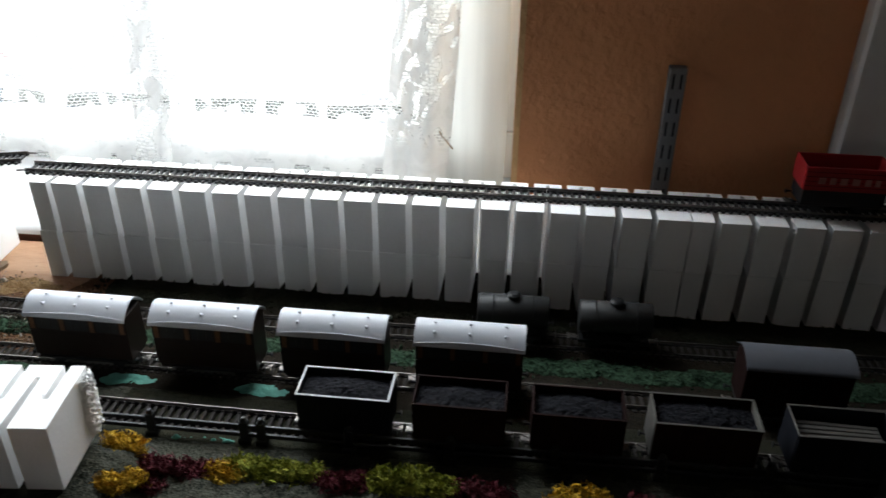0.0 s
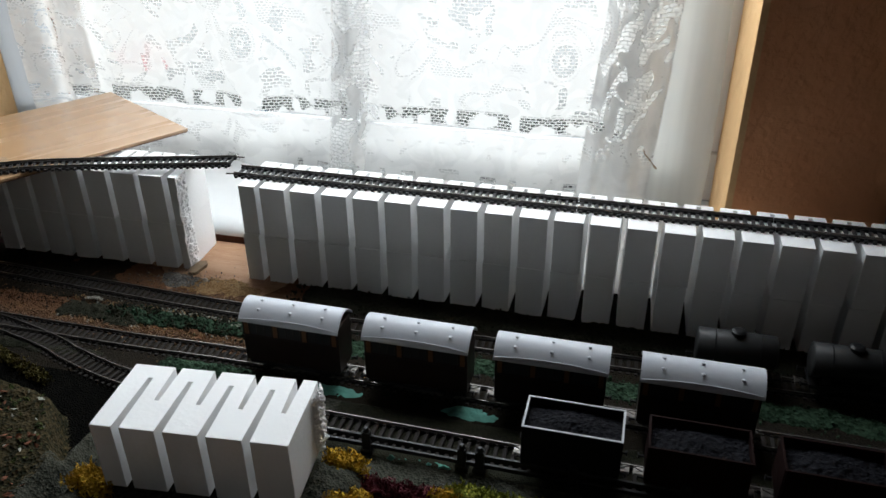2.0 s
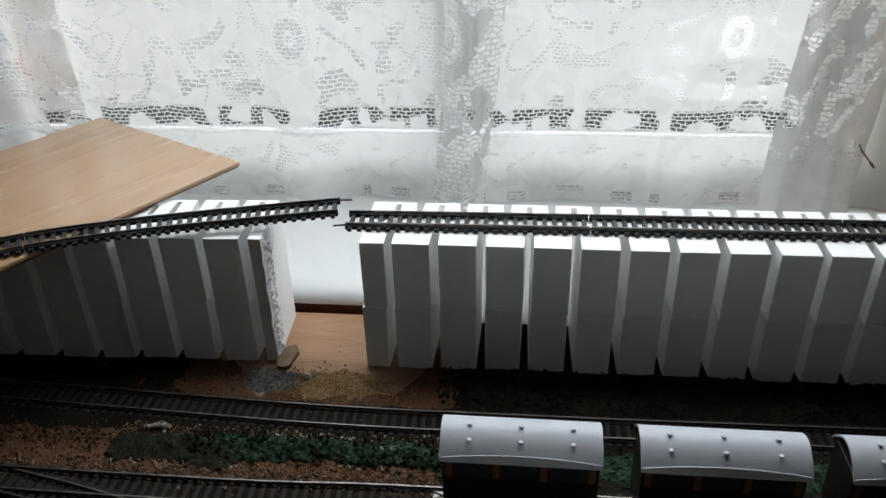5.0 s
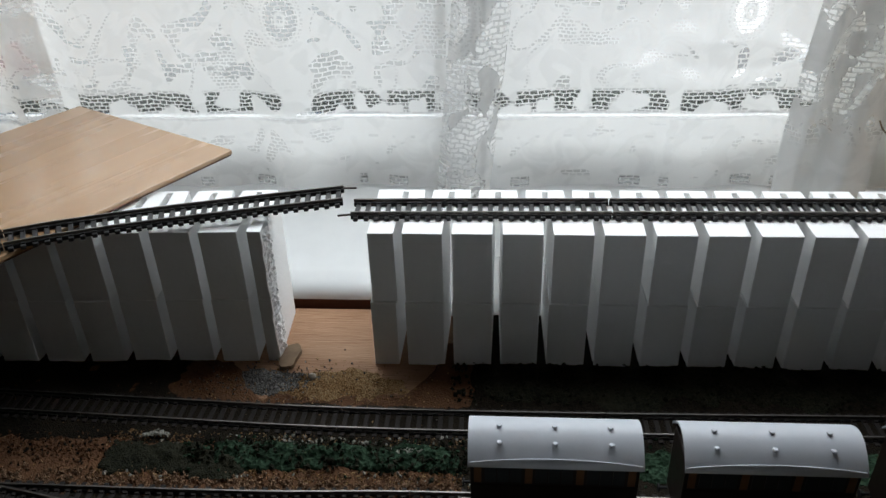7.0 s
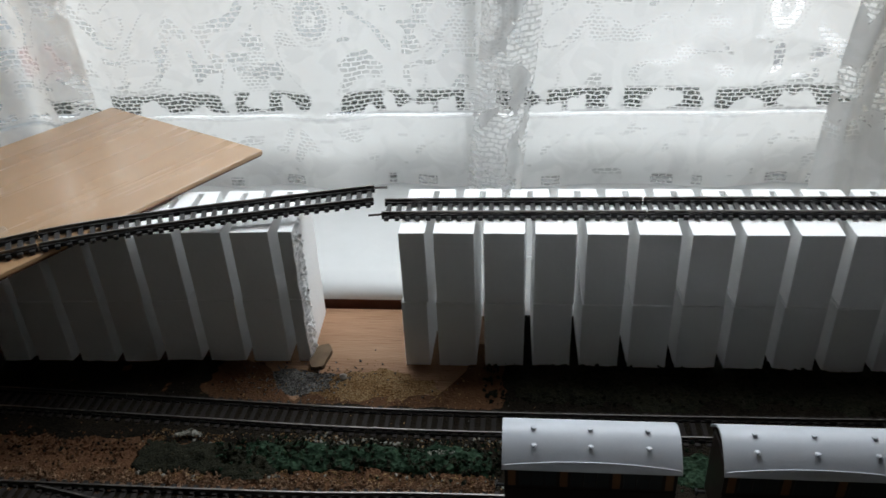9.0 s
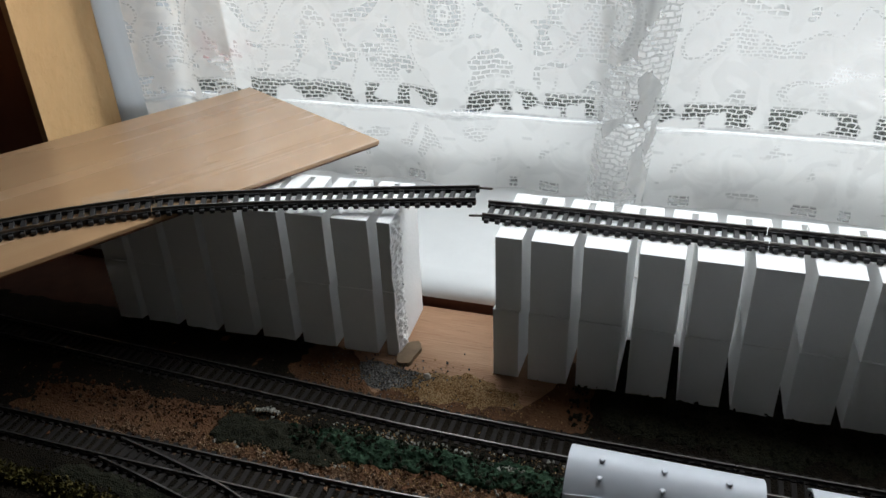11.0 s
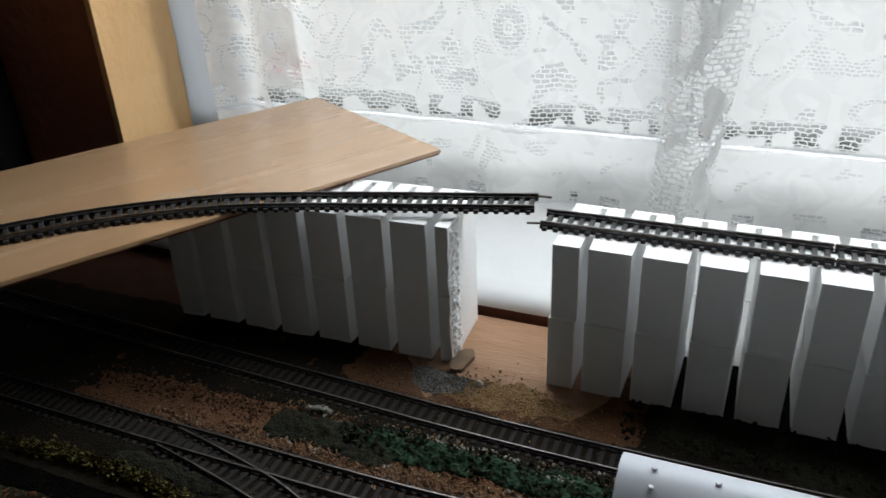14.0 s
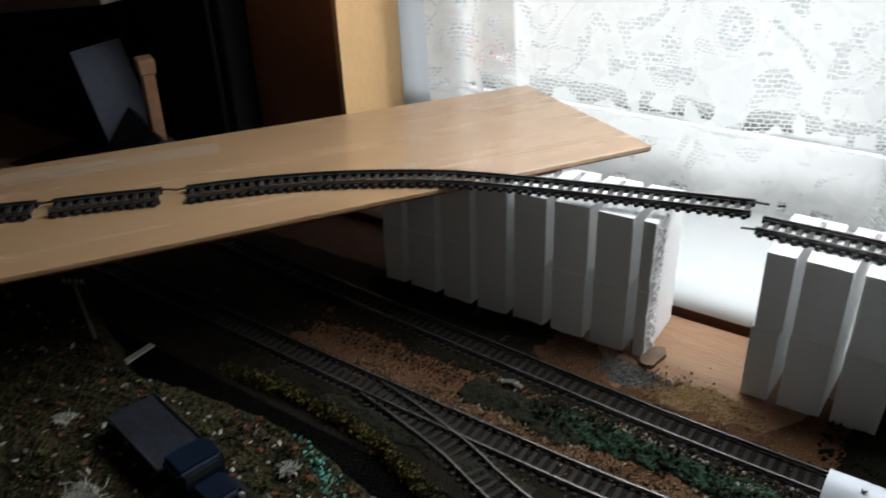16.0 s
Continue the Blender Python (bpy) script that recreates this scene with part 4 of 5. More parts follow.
def coach(at, h, label):
    ob = whole("coach", label, "coach", at, "row of coaches")
    running_gear(ob, h - 0.001, 0.026)
    part("body", box(-h + 0.0012, h - 0.0012, -0.0143, 0.0143, 0.0115, 0.0535, 0.0004), TEAK, ob)
    part("footboard", box(-h + 0.006, h - 0.006, -0.0168, 0.0168, 0.0105, 0.0115, 0.0002), BLACK, ob)
    for sy in (-1, 1):
        y = sy * 0.0143
        part("waist_rail", box(-h + 0.0012, h - 0.0012, min(y, y + sy * 0.0005), max(y, y + sy * 0.0005), 0.0355, 0.0365), TEAK, ob)
        part("cornice", box(-h + 0.0008, h - 0.0008, min(y, y + sy * 0.0008), max(y, y + sy * 0.0008), 0.0512, 0.0528), MAROON, ob)
        for k in range(4):
            x = (-0.965 + 0.643 * k) * (h - 0.0035)
            part("door_panel", box(x - 0.0019, x + 0.0019, min(y, y + sy * 0.0004), max(y, y + sy * 0.0004), 0.038, 0.0500, 0.0001), ORANGEWOOD, ob, "orange varnished panel")
        for k in range(3):
            for q in range(3):
                x = (-0.965 + 0.643 * (k + (q + 1) / 4)) * (h - 0.0035)
                bm = box(x - 0.0029, x + 0.0029, min(y, y + sy * 0.00025), max(y, y + sy * 0.00025), 0.0385, 0.0500)
                part("window", bm, PANE, ob)
    roof = part("roof", loft(arc_roof(0.0172, 0.0112, 0.0012, 0.0527), -h, h), ROOF, ob, "white arched roof", None, True)
    e = roof.modifiers.new("edges", "EDGE_SPLIT")
    e.split_angle = radians(50)
    for x in (-0.64, 0.0, 0.64):
        for y in (-0.0095, -0.0010):
            z = 0.0527 + 0.0112 * math.cos(math.pi / 2 * y / 0.0172) ** 0.85
            bm = rod((0, 0, -0.0006), (0, 0, 0.0007), 0.0009, 8)
            rod((0, 0, 0.0007), (0, 0, 0.0013), 0.0015, 12, 0.0010, bm=bm)
            part("vent", bm, ROOF, roof, "", pose(x * h, y, z))
    pts = []
    for i in range(25):
        u = i / 12 - 1
        y = -0.0166 + 0.0016 * (1 - u * u)
        pts.append(Vector((u * (h - 0.001), y, 0.0530 + 0.0112 * math.cos(math.pi / 2 * y / 0.0172) ** 0.85)))
    bm = tube(pts, 0.00042)
    part("rain_strip", bm, ROOF, roof)
    return ob


COACHES = ((-0.3945, -0.307), (-0.288, -0.2005), (-0.1815, -0.094), (-0.072, 0.0155))
first = None
for a, b in COACHES:
    at = pose((a + b) / 2, 0.5085, 0.0051)
    if first is None:
        first = coach(at, 0.0435, "dark teak four-wheeled model coach with white roof")
    else:
        copy_thing(first, at)


def heap(lx, ly, high, seed, mat, name, ob, label, z):
    h = lambda x, y: z + high * (0.5 + 0.5 * math.cos(math.pi * x / lx / 1.1)) * (0.6 + 0.4 * math.cos(math.pi * y / ly / 1.2)) + 0.0013 * fbm(x, y, 260, seed)
    return part(name, sheet(-lx, lx, -ly, ly, 40, 20, h), mat, ob, label)


def open_wagon(x0, x1, body, rim, end, label, load=None, high=0.044, seed=0, thin=0.0007):
    h = (x1 - x0) / 2
    ob = whole("open_wagon", label, "wagon", pose((x0 + x1) / 2, 0.4405, 0.0131), "row of open wagons")
    running_gear(ob, h, h * 0.5)
    part("floor", box(-h, h, -0.0155, 0.0155, 0.0115, 0.0135), BLACK, ob)
    for s in (-1, 1):
        part("side", box(-h, h, s * 0.016 - thin, s * 0.016 + thin, 0.0115, high - 0.0006, 0.0002), body, ob)
        part("end", box(s * h - thin, s * h + thin, -0.0151, 0.0151, 0.0115, high - 0.0006, 0.0002), end, ob)
        part("top_edge", box(-h - thin, h + thin, s * 0.016 - thin * 1.1, s * 0.016 + thin * 1.1, high - 0.0006, high, 0.0001), rim, ob, "paler top edge")
        part("top_edge", box(s * h - thin * 1.1, s * h + thin * 1.1, -0.0149, 0.0149, high - 0.0006, high, 0.0001), rim, ob, "paler top edge")
        for k in range(1, 4):
            x = -h + 2 * h * k / 4
            part("stanchion", box(x - 0.0008, x + 0.0008, s * 0.0170, s * 0.0178, 0.0115, high - 0.002) if s > 0 else box(x - 0.0008, x + 0.0008, -0.0178, -0.0170, 0.0115, high - 0.002), body, ob)
    if load:
        heap(h - 0.001, 0.0148, 0.004, seed, load, "load", ob, "heaped black coal load", high - 0.0065)
    return ob


open_wagon(-0.147, -0.080, BLUEGREY, EDGEGREY, BLUEGREY, "dark wagon with pale grey rim, part filled with coal", COAL, seed=1)
open_wagon(-0.0625, 0.003, MAROON, MAROON, MAROON, "dark red model wagon loaded with coal", COAL, seed=4)
open_wagon(0.0225, 0.0865, MAROON, MAROON, MAROON, "dark red model wagon loaded with coal", COAL, seed=7)
open_wagon(0.1065, 0.178, MAROON, WORNGREY, WORNGREY, "dark mineral wagon with worn pale rim, loaded with coal", COAL, seed=9, high=0.045)
stick = open_wagon(0.202, 0.269, BLUEGREY, WORNGREY, BLUEGREY, "dark wagon carrying a pale timber load", None, seed=12)
for k in range(5):
    part("timber", box(-0.028, 0.027, -0.011 + 0.0045 * k, -0.0075 + 0.0045 * k, 0.031 + 0.001 * (k % 2), 0.035, 0.0004), WORNGREY, stick, "pale timber balk", pose(0, 0, 0, 0, 0, 2 - k))


def covered_van(x0, x1, y):
    h = (x1 - x0) / 2
    ob = whole("covered_van", "dark brown covered goods van with slate grey roof", "van", pose((x0 + x1) / 2, y, 0.0051))
    running_gear(ob, h, h * 0.5)
    part("body", box(-h + 0.001, h - 0.001, -0.0155, 0.0155, 0.0115, 0.050, 0.0004), MAROON, ob)
    for s in (-1, 1):
        for k in range(9):
            x = -h + 0.006 + (2 * h - 0.012) * k / 8
            part("plank", box(x - 0.0006, x + 0.0006, s * 0.0155 if s > 0 else -0.0160, 0.0160 if s > 0 else -0.0155, 0.012, 0.049), MAROON, ob)
    roof = part("roof", loft(arc_roof(0.0178, 0.0075, 0.001, 0.0495), -h, h), VANROOF, ob, "slate grey arched roof", None, True)
    e = roof.modifiers.new("edges", "EDGE_SPLIT")
    e.split_angle = radians(50)
    return ob


covered_van(0.183, 0.265, 0.514)


def tank_wagon(x0, x1):
    h = (x1 - x0) / 2
    ob = whole("tank_wagon", "grey tank wagon with black filler dome", "wagon", pose((x0 + x1) / 2, 0.5845, 0.0051), "pair of tank wagons")
    running_gear(ob, h, h * 0.5)
    bm = bmesh.new()
    prof = [(-h + 0.0005, 0.0125), (-h + 0.0018, 0.0142), (h - 0.0018, 0.0142), (h - 0.0005, 0.0125)]
    rings = [[bm.verts.new((x, r * math.cos(a), 0.0285 + r * math.sin(a))) for a in [2 * math.pi * i / 28 for i in range(28)]] for x, r in prof]
    for p, q in zip(rings, rings[1:]):
        for i in range(28):
            bm.faces.new((p[i], q[i], q[(i + 1) % 28], p[(i + 1) % 28]))
    bm.faces.new(rings[0])
    bm.faces.new(rings[-1])
    bmesh.ops.recalc_face_normals(bm, faces=bm.faces)
    part("barrel", bm, TANKGREY, ob, "grey painted barrel", None, True)
    bm = rod((0, 0, 0.041), (0, 0, 0.0455), 0.0055, 18)
    rod((0, 0, 0.0455), (0, 0, 0.047), 0.006, 18, 0.004, bm=bm)
    part("dome", bm, BLACK, ob, "black filler dome")
    for s in (-1, 1):
        bm = tube([Vector((0, 0.0146 * math.cos(math.pi * i / 12), 0.0285 + 0.0146 * math.sin(math.pi * i / 12))) for i in range(25)], 0.0005)
        part("strap", bm, BLACK, ob, "", pose(s * h * 0.55, 0, 0))
        part("cradle", box(s * h * 0.6 - 0.004, s * h * 0.6 + 0.004, -0.011, 0.011, 0.0115, 0.0185, 0.0004), BLACK, ob)
    return ob


tank_wagon(-0.028, 0.036)
tank_wagon(0.061, 0.125)

# red wagon on the upper track
h = 0.036
red = whole("open_wagon", "bright red model wagon with faded lettering on the upper track", "wagon", pose(0.283, 0.669, UP + 0.0051))
running_gear(red, h, h * 0.5)
part("chassis", box(-h + 0.001, h - 0.001, -0.0148, 0.0148, 0.0115, 0.0265, 0.0003), BLACK, red)
for s in (-1, 1):
    part("side", box(-h, h, s * 0.016 - 0.0009, s * 0.016 + 0.0009, 0.0245, 0.046, 0.0002), RED, red)
    part("end", box(s * h - 0.0009, s * h + 0.0009, -0.0151, 0.0151, 0.0245, 0.046, 0.0002), RED, red)
    for k in range(1, 5):
        z = 0.0245 + 0.0215 * k / 5
        part("plank_joint", box(-h, h, -0.0172 if s < 0 else 0.0169, -0.0169 if s < 0 else 0.0172, z - 0.0002, z + 0.0002), MAROON, red)
for x, w in ((-0.022, 0.006), (-0.013, 0.005), (-0.004, 0.006), (0.006, 0.006), (0.016, 0.005), (0.024, 0.004)):
    part("lettering", box(x - w / 2, x + w / 2, -0.0176, -0.0172, 0.031, 0.037), FADED, red, "faded pale lettering bar")


# ---- fence along the front track ----
fence = whole("fence", "dark weathered post and rail fence beside the track", "fence", pose(0, 0.4235, 0.004))
for x in (-0.335, -0.261, -0.189, -0.176, -0.110, -0.035, 0.040, 0.115, 0.190, 0.265, 0.34):
    bm = box(-0.0032, 0.0032, -0.0028, 0.0028, 0.0, 0.024, 0.0006)
    box(-0.0048, 0.0048, -0.0040, 0.0040, 0.0, 0.008, 0.0008, bm=bm)
    rod((0, 0, 0.024), (0, 0, 0.027), 0.0028, 8, 0.0014, bm=bm)
    part("post", bm, BLACK, fence, "", pose(x, 0, 0, 0, 0, 4 * rough(x, 0, 50)))
for z in (0.0085, 0.0165):
    part("rail", box(-0.40, 0.42, -0.0011, 0.0011, z, z + 0.0036, 0.0004), BLACK, fence)


# ---- foliage ----
def bush(x, y, z, r, mat, label, seed, n=520, squash=0.75):
    """A clump of many small curled fronds with gaps between them."""
    rnd = random.Random(seed)
    bm = bmesh.new()
    for _ in range(n):
        a, t = rnd.uniform(0, 2 * math.pi), math.acos(rnd.uniform(-0.15, 1))
        d = Vector((math.sin(t) * math.cos(a) * 1.25, math.sin(t) * math.sin(a) * 0.8, math.cos(t) * squash))
        c = d * r * rnd.uniform(0.45, 1.0) * (0.8 + 0.35 * noise.noise((d * 2.2) + Vector((seed, 0, 0))))
        s = r * rnd.uniform(0.10, 0.22)
        q = Euler((rnd.uniform(0, 6.3), rnd.uniform(0, 6.3), rnd.uniform(0, 6.3))).to_matrix()
        w = [c + q @ Vector(v) * s for v in ((-1.1, -0.12, 0), (0, -0.2, 0.4), (1.1, -0.1, 0.1), (1.1, 0.1, 0.1), (0, 0.2, 0.4), (-1.1, 0.12, 0))]
        v = [bm.verts.new(p) for p in w]
        bm.faces.new((v[0], v[1], v[4], v[5]))
        bm.faces.new((v[1], v[2], v[3], v[4]))
    core = bmesh.ops.create_icosphere(bm, subdivisions=2, radius=r * 0.55)["verts"]
    for v in core:
        v.co = Vector((v.co.x * 1.25, v.co.y * 0.8, max(-0.001, v.co.z * squash))) * (1 + 0.3 * noise.noise(v.co * 300))
    ob = part("bush", bm, mat, None, label, pose(x, y, z))
    return tagged(ob, label, "bush", "bushes along the bank")


BUSHES = (
    (-0.268, 0.392, 0.012, GOLD), (-0.245, 0.384, 0.012, WINE), (-0.226, 0.385, 0.011, WINE), (-0.208, 0.389, 0.010, WINE), (-0.192, 0.385, 0.012, GOLD),
    (-0.176, 0.392, 0.014, LIME), (-0.155, 0.390, 0.014, LIME), (-0.136, 0.392, 0.012, LIME), (-0.116, 0.385, 0.011, WINE), (-0.102, 0.388, 0.010, WINE),
    (-0.082, 0.389, 0.013, LIME), (-0.062, 0.391, 0.014, LIME), (-0.043, 0.389, 0.012, LIME), (-0.022, 0.387, 0.011, WINE), (-0.004, 0.386, 0.010, WINE),
    (0.048, 0.389, 0.013, GOLD), (0.062, 0.392, 0.011, GOLD), (0.095, 0.388, 0.011, WINE), (0.118, 0.389, 0.010, WINE), (0.150, 0.388, 0.012, GOLD), (0.165, 0.391, 0.011, GOLD),
    (0.20, 0.39, 0.011, WINE), (-0.252, 0.366, 0.009, GOLD), (-0.258, 0.352, 0.010, GOLD), (-0.240, 0.368, 0.009, WINE), (-0.425, 0.330, 0.012, GOLD), (-0.412, 0.322, 0.009, GOLD),
)
BUSHNAMES = {GOLD: "golden yellow lichen bush on the bank", LIME: "lime green lichen bush on the bank", WINE: "wine red lichen bush on the bank"}
for k, (x, y, r, mat) in enumerate(BUSHES):
    x, y = x + 0.004, y - 0.004
    bush(x, y, front_height(x, y) - 0.001, r * 1.5, mat, BUSHNAMES[mat], 20 + k)

# hedge along the plateau's edge
rnd = random.Random(5)
bm = bmesh.new()
HEDGE = line_of([(-0.775, 0.469, 0), (-0.745, 0.4705, 0), (-0.700, 0.4725, 0), (-0.663, 0.4705, 0), (-0.637, 0.4675, 0), (-0.607, 0.4590, 0), (-0.584, 0.4505, 0), (-0.552, 0.4395, 0)], 0.003)
for p in HEDGE:
    grown = smooth(-0.775, -0.73, p.x)
    for _ in range(44):
        c = p + Vector((rnd.gauss(0, 0.002), rnd.gauss(0, 0.0028), 0.0015 + grown * (0.001 + 0.0060 * rnd.random())))
        s = rnd.uniform(0.0006, 0.0013)
        q = Euler((rnd.uniform(0, 6.3), rnd.uniform(0, 6.3), 0)).to_matrix()
        v = [bm.verts.new(c + q @ Vector(w) * s) for w in ((-1, -0.7, 0), (1, -0.7, 0.3), (1, 0.7, 0), (-1, 0.7, 0.3))]
        bm.faces.new(v)
core = bmesh.new()
for p, q in zip(HEDGE, HEDGE[1:]):
    box(min(p.x, q.x), max(p.x, q.x), p.y - 0.0022, p.y + 0.0022, 0.0, 0.0020 + 0.0030 * smooth(-0.775, -0.73, p.x), bm=core)
hedge = whole("hedge", "low yellow-green hedge along the foot of the plateau", "hedge")
part("foliage", bm, HEDGEM, hedge)
part("stem_mat", core, DARKTURF, hedge)

# loose leaf litter and dead twigs on the plateau
rnd = random.Random(9)
for name, mat, count, size in (("pale_litter", PALELEAF, 900, 0.0019), ("brown_litter", RUST, 1700, 0.0020), ("moss_litter", MOSS, 2000, 0.0023)):
    bm = bmesh.new()
    for _ in range(count):
        x, y = rnd.uniform(-0.98, -0.465), rnd.uniform(0.15, 0.425)
        if rough(x, y, 30, len(name)) + 0.5 * rnd.random() < 0.1 or y > plateau_edge(x) - 0.006:
            continue
        s, q = size * rnd.uniform(0.5, 1.5), Euler((rnd.gauss(0, 0.5), rnd.gauss(0, 0.5), rnd.uniform(0, 6.3))).to_matrix()
        c = Vector((x, y, front_height(x, y) + s * 0.35))
        v = [bm.verts.new(c + q @ Vector(w) * s) for w in ((-1.2, 0, 0.1), (-0.2, -0.6, 0), (1, -0.2, 0.25), (0.3, 0.6, 0.1))]
        bm.faces.new(v)
    tagged(part(name, bm, mat, None), "dry scenic leaf litter scattered on the plateau", "leaf litter", kind="stuff")
for x, y, size in ((-0.710, 0.326, 1.0), (-0.60, 0.388, 0.6), (-0.583, 0.374, 0.8), (-0.635, 0.40, 0.5), (-0.655, 0.335, 0.7), (-0.778, 0.358, 0.6), (-0.555, 0.362, 0.7), (-0.615, 0.345, 0.5)):
    bm = bmesh.new()
    for _ in range(90):
        a, l = rnd.uniform(0, 6.3), rnd.uniform(0.004, 0.011) * size
        b = Vector((rnd.gauss(0, 0.0035), rnd.gauss(0, 0.0035), rnd.uniform(0, 0.003))) * size
        m1 = b + Vector((math.cos(a) * l * 0.6, math.sin(a) * l * 0.6, rnd.uniform(0.001, 0.005) * size))
        rod(b, m1, 0.0004, 4, bm=bm)
        rod(m1, m1 + Vector((math.cos(a + 1) * l * 0.5, math.sin(a + 1) * l * 0.5, rnd.uniform(-0.002, 0.003) * size)), 0.0003, 4, bm=bm)
    tuft = part("lichen_tuft", bm, PALELEAF, None, "", pose(x, y, front_height(x, y)))
    tagged(tuft, "pale dry lichen tuft on the plateau", "lichen", "lichen tufts")

# ---- the lorry on the plateau ----
truck = whole("flatbed_lorry", "dark blue model lorry with a grey flat bed", "lorry", pose(-0.697, 0.3725, front_height(-0.69, 0.371) + 0.0012, 0, 0, -10.5) @ Matrix.Diagonal((1, 0.78, 0.72, 1)))
part("chassis", box(-0.045, 0.058, -0.011, 0.011, 0.004, 0.009, 0.0005), BLACK, truck)
part("flat_bed", box(-0.046, 0.017, -0.0185, 0.0185, 0.0125, 0.0155, 0.0006), BEDGREY, truck, "scratched grey flat bed")
for s in (-1, 1):
    part("bed_rail", box(-0.046, 0.017, s * 0.0185 - 0.0006, s * 0.0185 + 0.0006, 0.0155, 0.0172, 0.0002), BEDGREY, truck)
part("bed_frame", box(-0.044, 0.015, -0.012, 0.012, 0.009, 0.0125), BLACK, truck)
bm = box(0.019, 0.041, -0.0165, 0.0165, 0.006, 0.030, 0.003, seg=3)
cab = part("cab", bm, TRUCKBLUE, truck, "dark blue cab")
part("windscreen", box(0.0405, 0.0414, -0.013, 0.013, 0.020, 0.027, 0.0003), PANE, cab)
bm = box(0.040, 0.062, -0.0125, 0.0125, 0.006, 0.0185, 0.003, seg=3)
part("bonnet", bm, TRUCKBLUE, truck, "dark blue bonnet")
for s in (-1, 1):
    part("side_window", box(0.024, 0.036, s * 0.0164 - 0.0004, s * 0.0164 + 0.0004, 0.020, 0.0265, 0.0002), PANE, cab)
    part("mudguard", box(0.046, 0.064, s * 0.0145 - 0.003, s * 0.0145 + 0.003, 0.008, 0.0125, 0.0018, seg=2), BLACK, truck)
    part("headlamp", rod((0.062, s * 0.0095, 0.0145), (0.0645, s * 0.0095, 0.0145), 0.0022, 12), STEEL, truck, "bright round headlamp")
    for x in (-0.030, 0.053):
        bm = rod((0, -0.0022, 0), (0, 0.0022, 0), 0.006, 18)
        w = part("wheel", bm, BLACK, truck, "", pose(x, s * 0.0135, 0.006))
        part("hub", rod((0, -0.0026, 0), (0, 0.0026, 0), 0.0025, 12), BEDGREY, w)

# telegraph pole and a fallen board on the plateau
px, py = -0.838, 0.418
pole = whole("telegraph_pole", "pale wooden model telegraph pole with crossarm", "pole", pose(px, py, front_height(px, py) - 0.001, 2, -3, 20))
part("mast", rod((0, 0, 0), (0, 0, 0.049), 0.0013, 8, 0.0010), WORNGREY, pole)
part("crossarm", box(-0.009, 0.009, -0.0007, 0.0007, 0.0455, 0.047, 0.0002), WORNGREY, pole)
for x in (-0.007, -0.003, 0.003, 0.007):
    part("insulator", rod((x, 0, 0.047), (x, 0, 0.0495), 0.0006, 6), CREAM, pole)
x, y = -0.837, 0.4445
sign = part("fallen_board", box(-0.014, 0.014, -0.0030, 0.0030, 0, 0.0012, 0.0003), CREAM, None, "", pose(x, y, 0.0028, 2, 2, 97))
tagged(sign, "pale narrow model board lying below the plateau", "board")

# ---- on the bare wood between the foam blocks ----
bm = bmesh.new()
bmesh.ops.create_icosphere(bm, subdivisions=2, radius=0.0026)
for v in bm.verts:
    v.co = Vector((v.co.x * 1.1, v.co.y * 0.8, v.co.z * 0.9)) * (1 + 0.5 * noise.noise(v.co * 420))
tagged(part("pebble", bm, CREAM, None, "", pose(-0.505, 0.620, 0.0022)), "small cream coloured pebble on the wood", "pebble")
chip = []
for k in range(40):
    a = 2 * math.pi * k / 40
    r = 1 + 0.16 * rough(math.cos(a), math.sin(a), 2.3, 5) + 0.07 * rough(math.cos(a), math.sin(a), 9, 8)
    chip.append((0.0062 * r * math.copysign(abs(math.cos(a)) ** 0.7, math.cos(a)), 0.0125 * r * math.copysign(abs(math.sin(a)) ** 0.7, math.sin(a))))
bm = prism(chip, 0, 0.0032)
tagged(part("cork_chip", bm, BARK, None, "", pose(-0.5255, 0.641, 0.0001, 0, 0, -6)), "flat pale brown cork chip under the foam block", "cork chip")


def spill(x, y, cx, cy, rx, ry, seed):
    """From 1 in the middle of a spilt patch down to below 0 outside it."""
    return 1 - ((x - cx) / rx) ** 2 - ((y - cy) / ry) ** 2 + 0.5 * fbm(x, y, 55, seed) + 0.2 * rough(x, y, 260, seed)


bm = sheet(-0.555, -0.425, 0.590, 0.636, 150, 60, lambda x, y: 0.0020 * max(-0.6, spill(x, y, -0.486, 0.611, 0.046, 0.019, 6)) * (0.8 + 0.5 * abs(fbm(x, y, 150, 3))))
tagged(part("sawdust_heap", bm, PALESAND, None, "", None, True), "low heap of pale sawdust on the wood", "sawdust", kind="stuff")
bm = sheet(-0.585, -0.48, 0.595, 0.640, 130, 56, lambda x, y: 0.0017 * max(-0.7, spill(x, y, -0.530, 0.616, 0.030, 0.013, 2)) + 0.0004 * rough(x, y, 420, 4))
tagged(part("grey_grit", bm, GRIT, None, "", None, True), "patch of loose grey ballast grit", "grit", kind="stuff")
rnd = random.Random(3)
bm = bmesh.new()
for _ in range(70):
    x, y = rnd.gauss(-0.52, 0.06), rnd.gauss(0.605, 0.018)
    s = rnd.uniform(0.0002, 0.0005)
    if 0.53 < y < 0.66:
        box(x - s, x + s, y - s, y + s * 0.8, 0.0006, 0.0012 + s * 1.6, bm=bm)
tagged(part("crumbs", bm, WORNGREY, None), "pale crumbs of foam and grit on the board", "crumbs", kind="stuff")



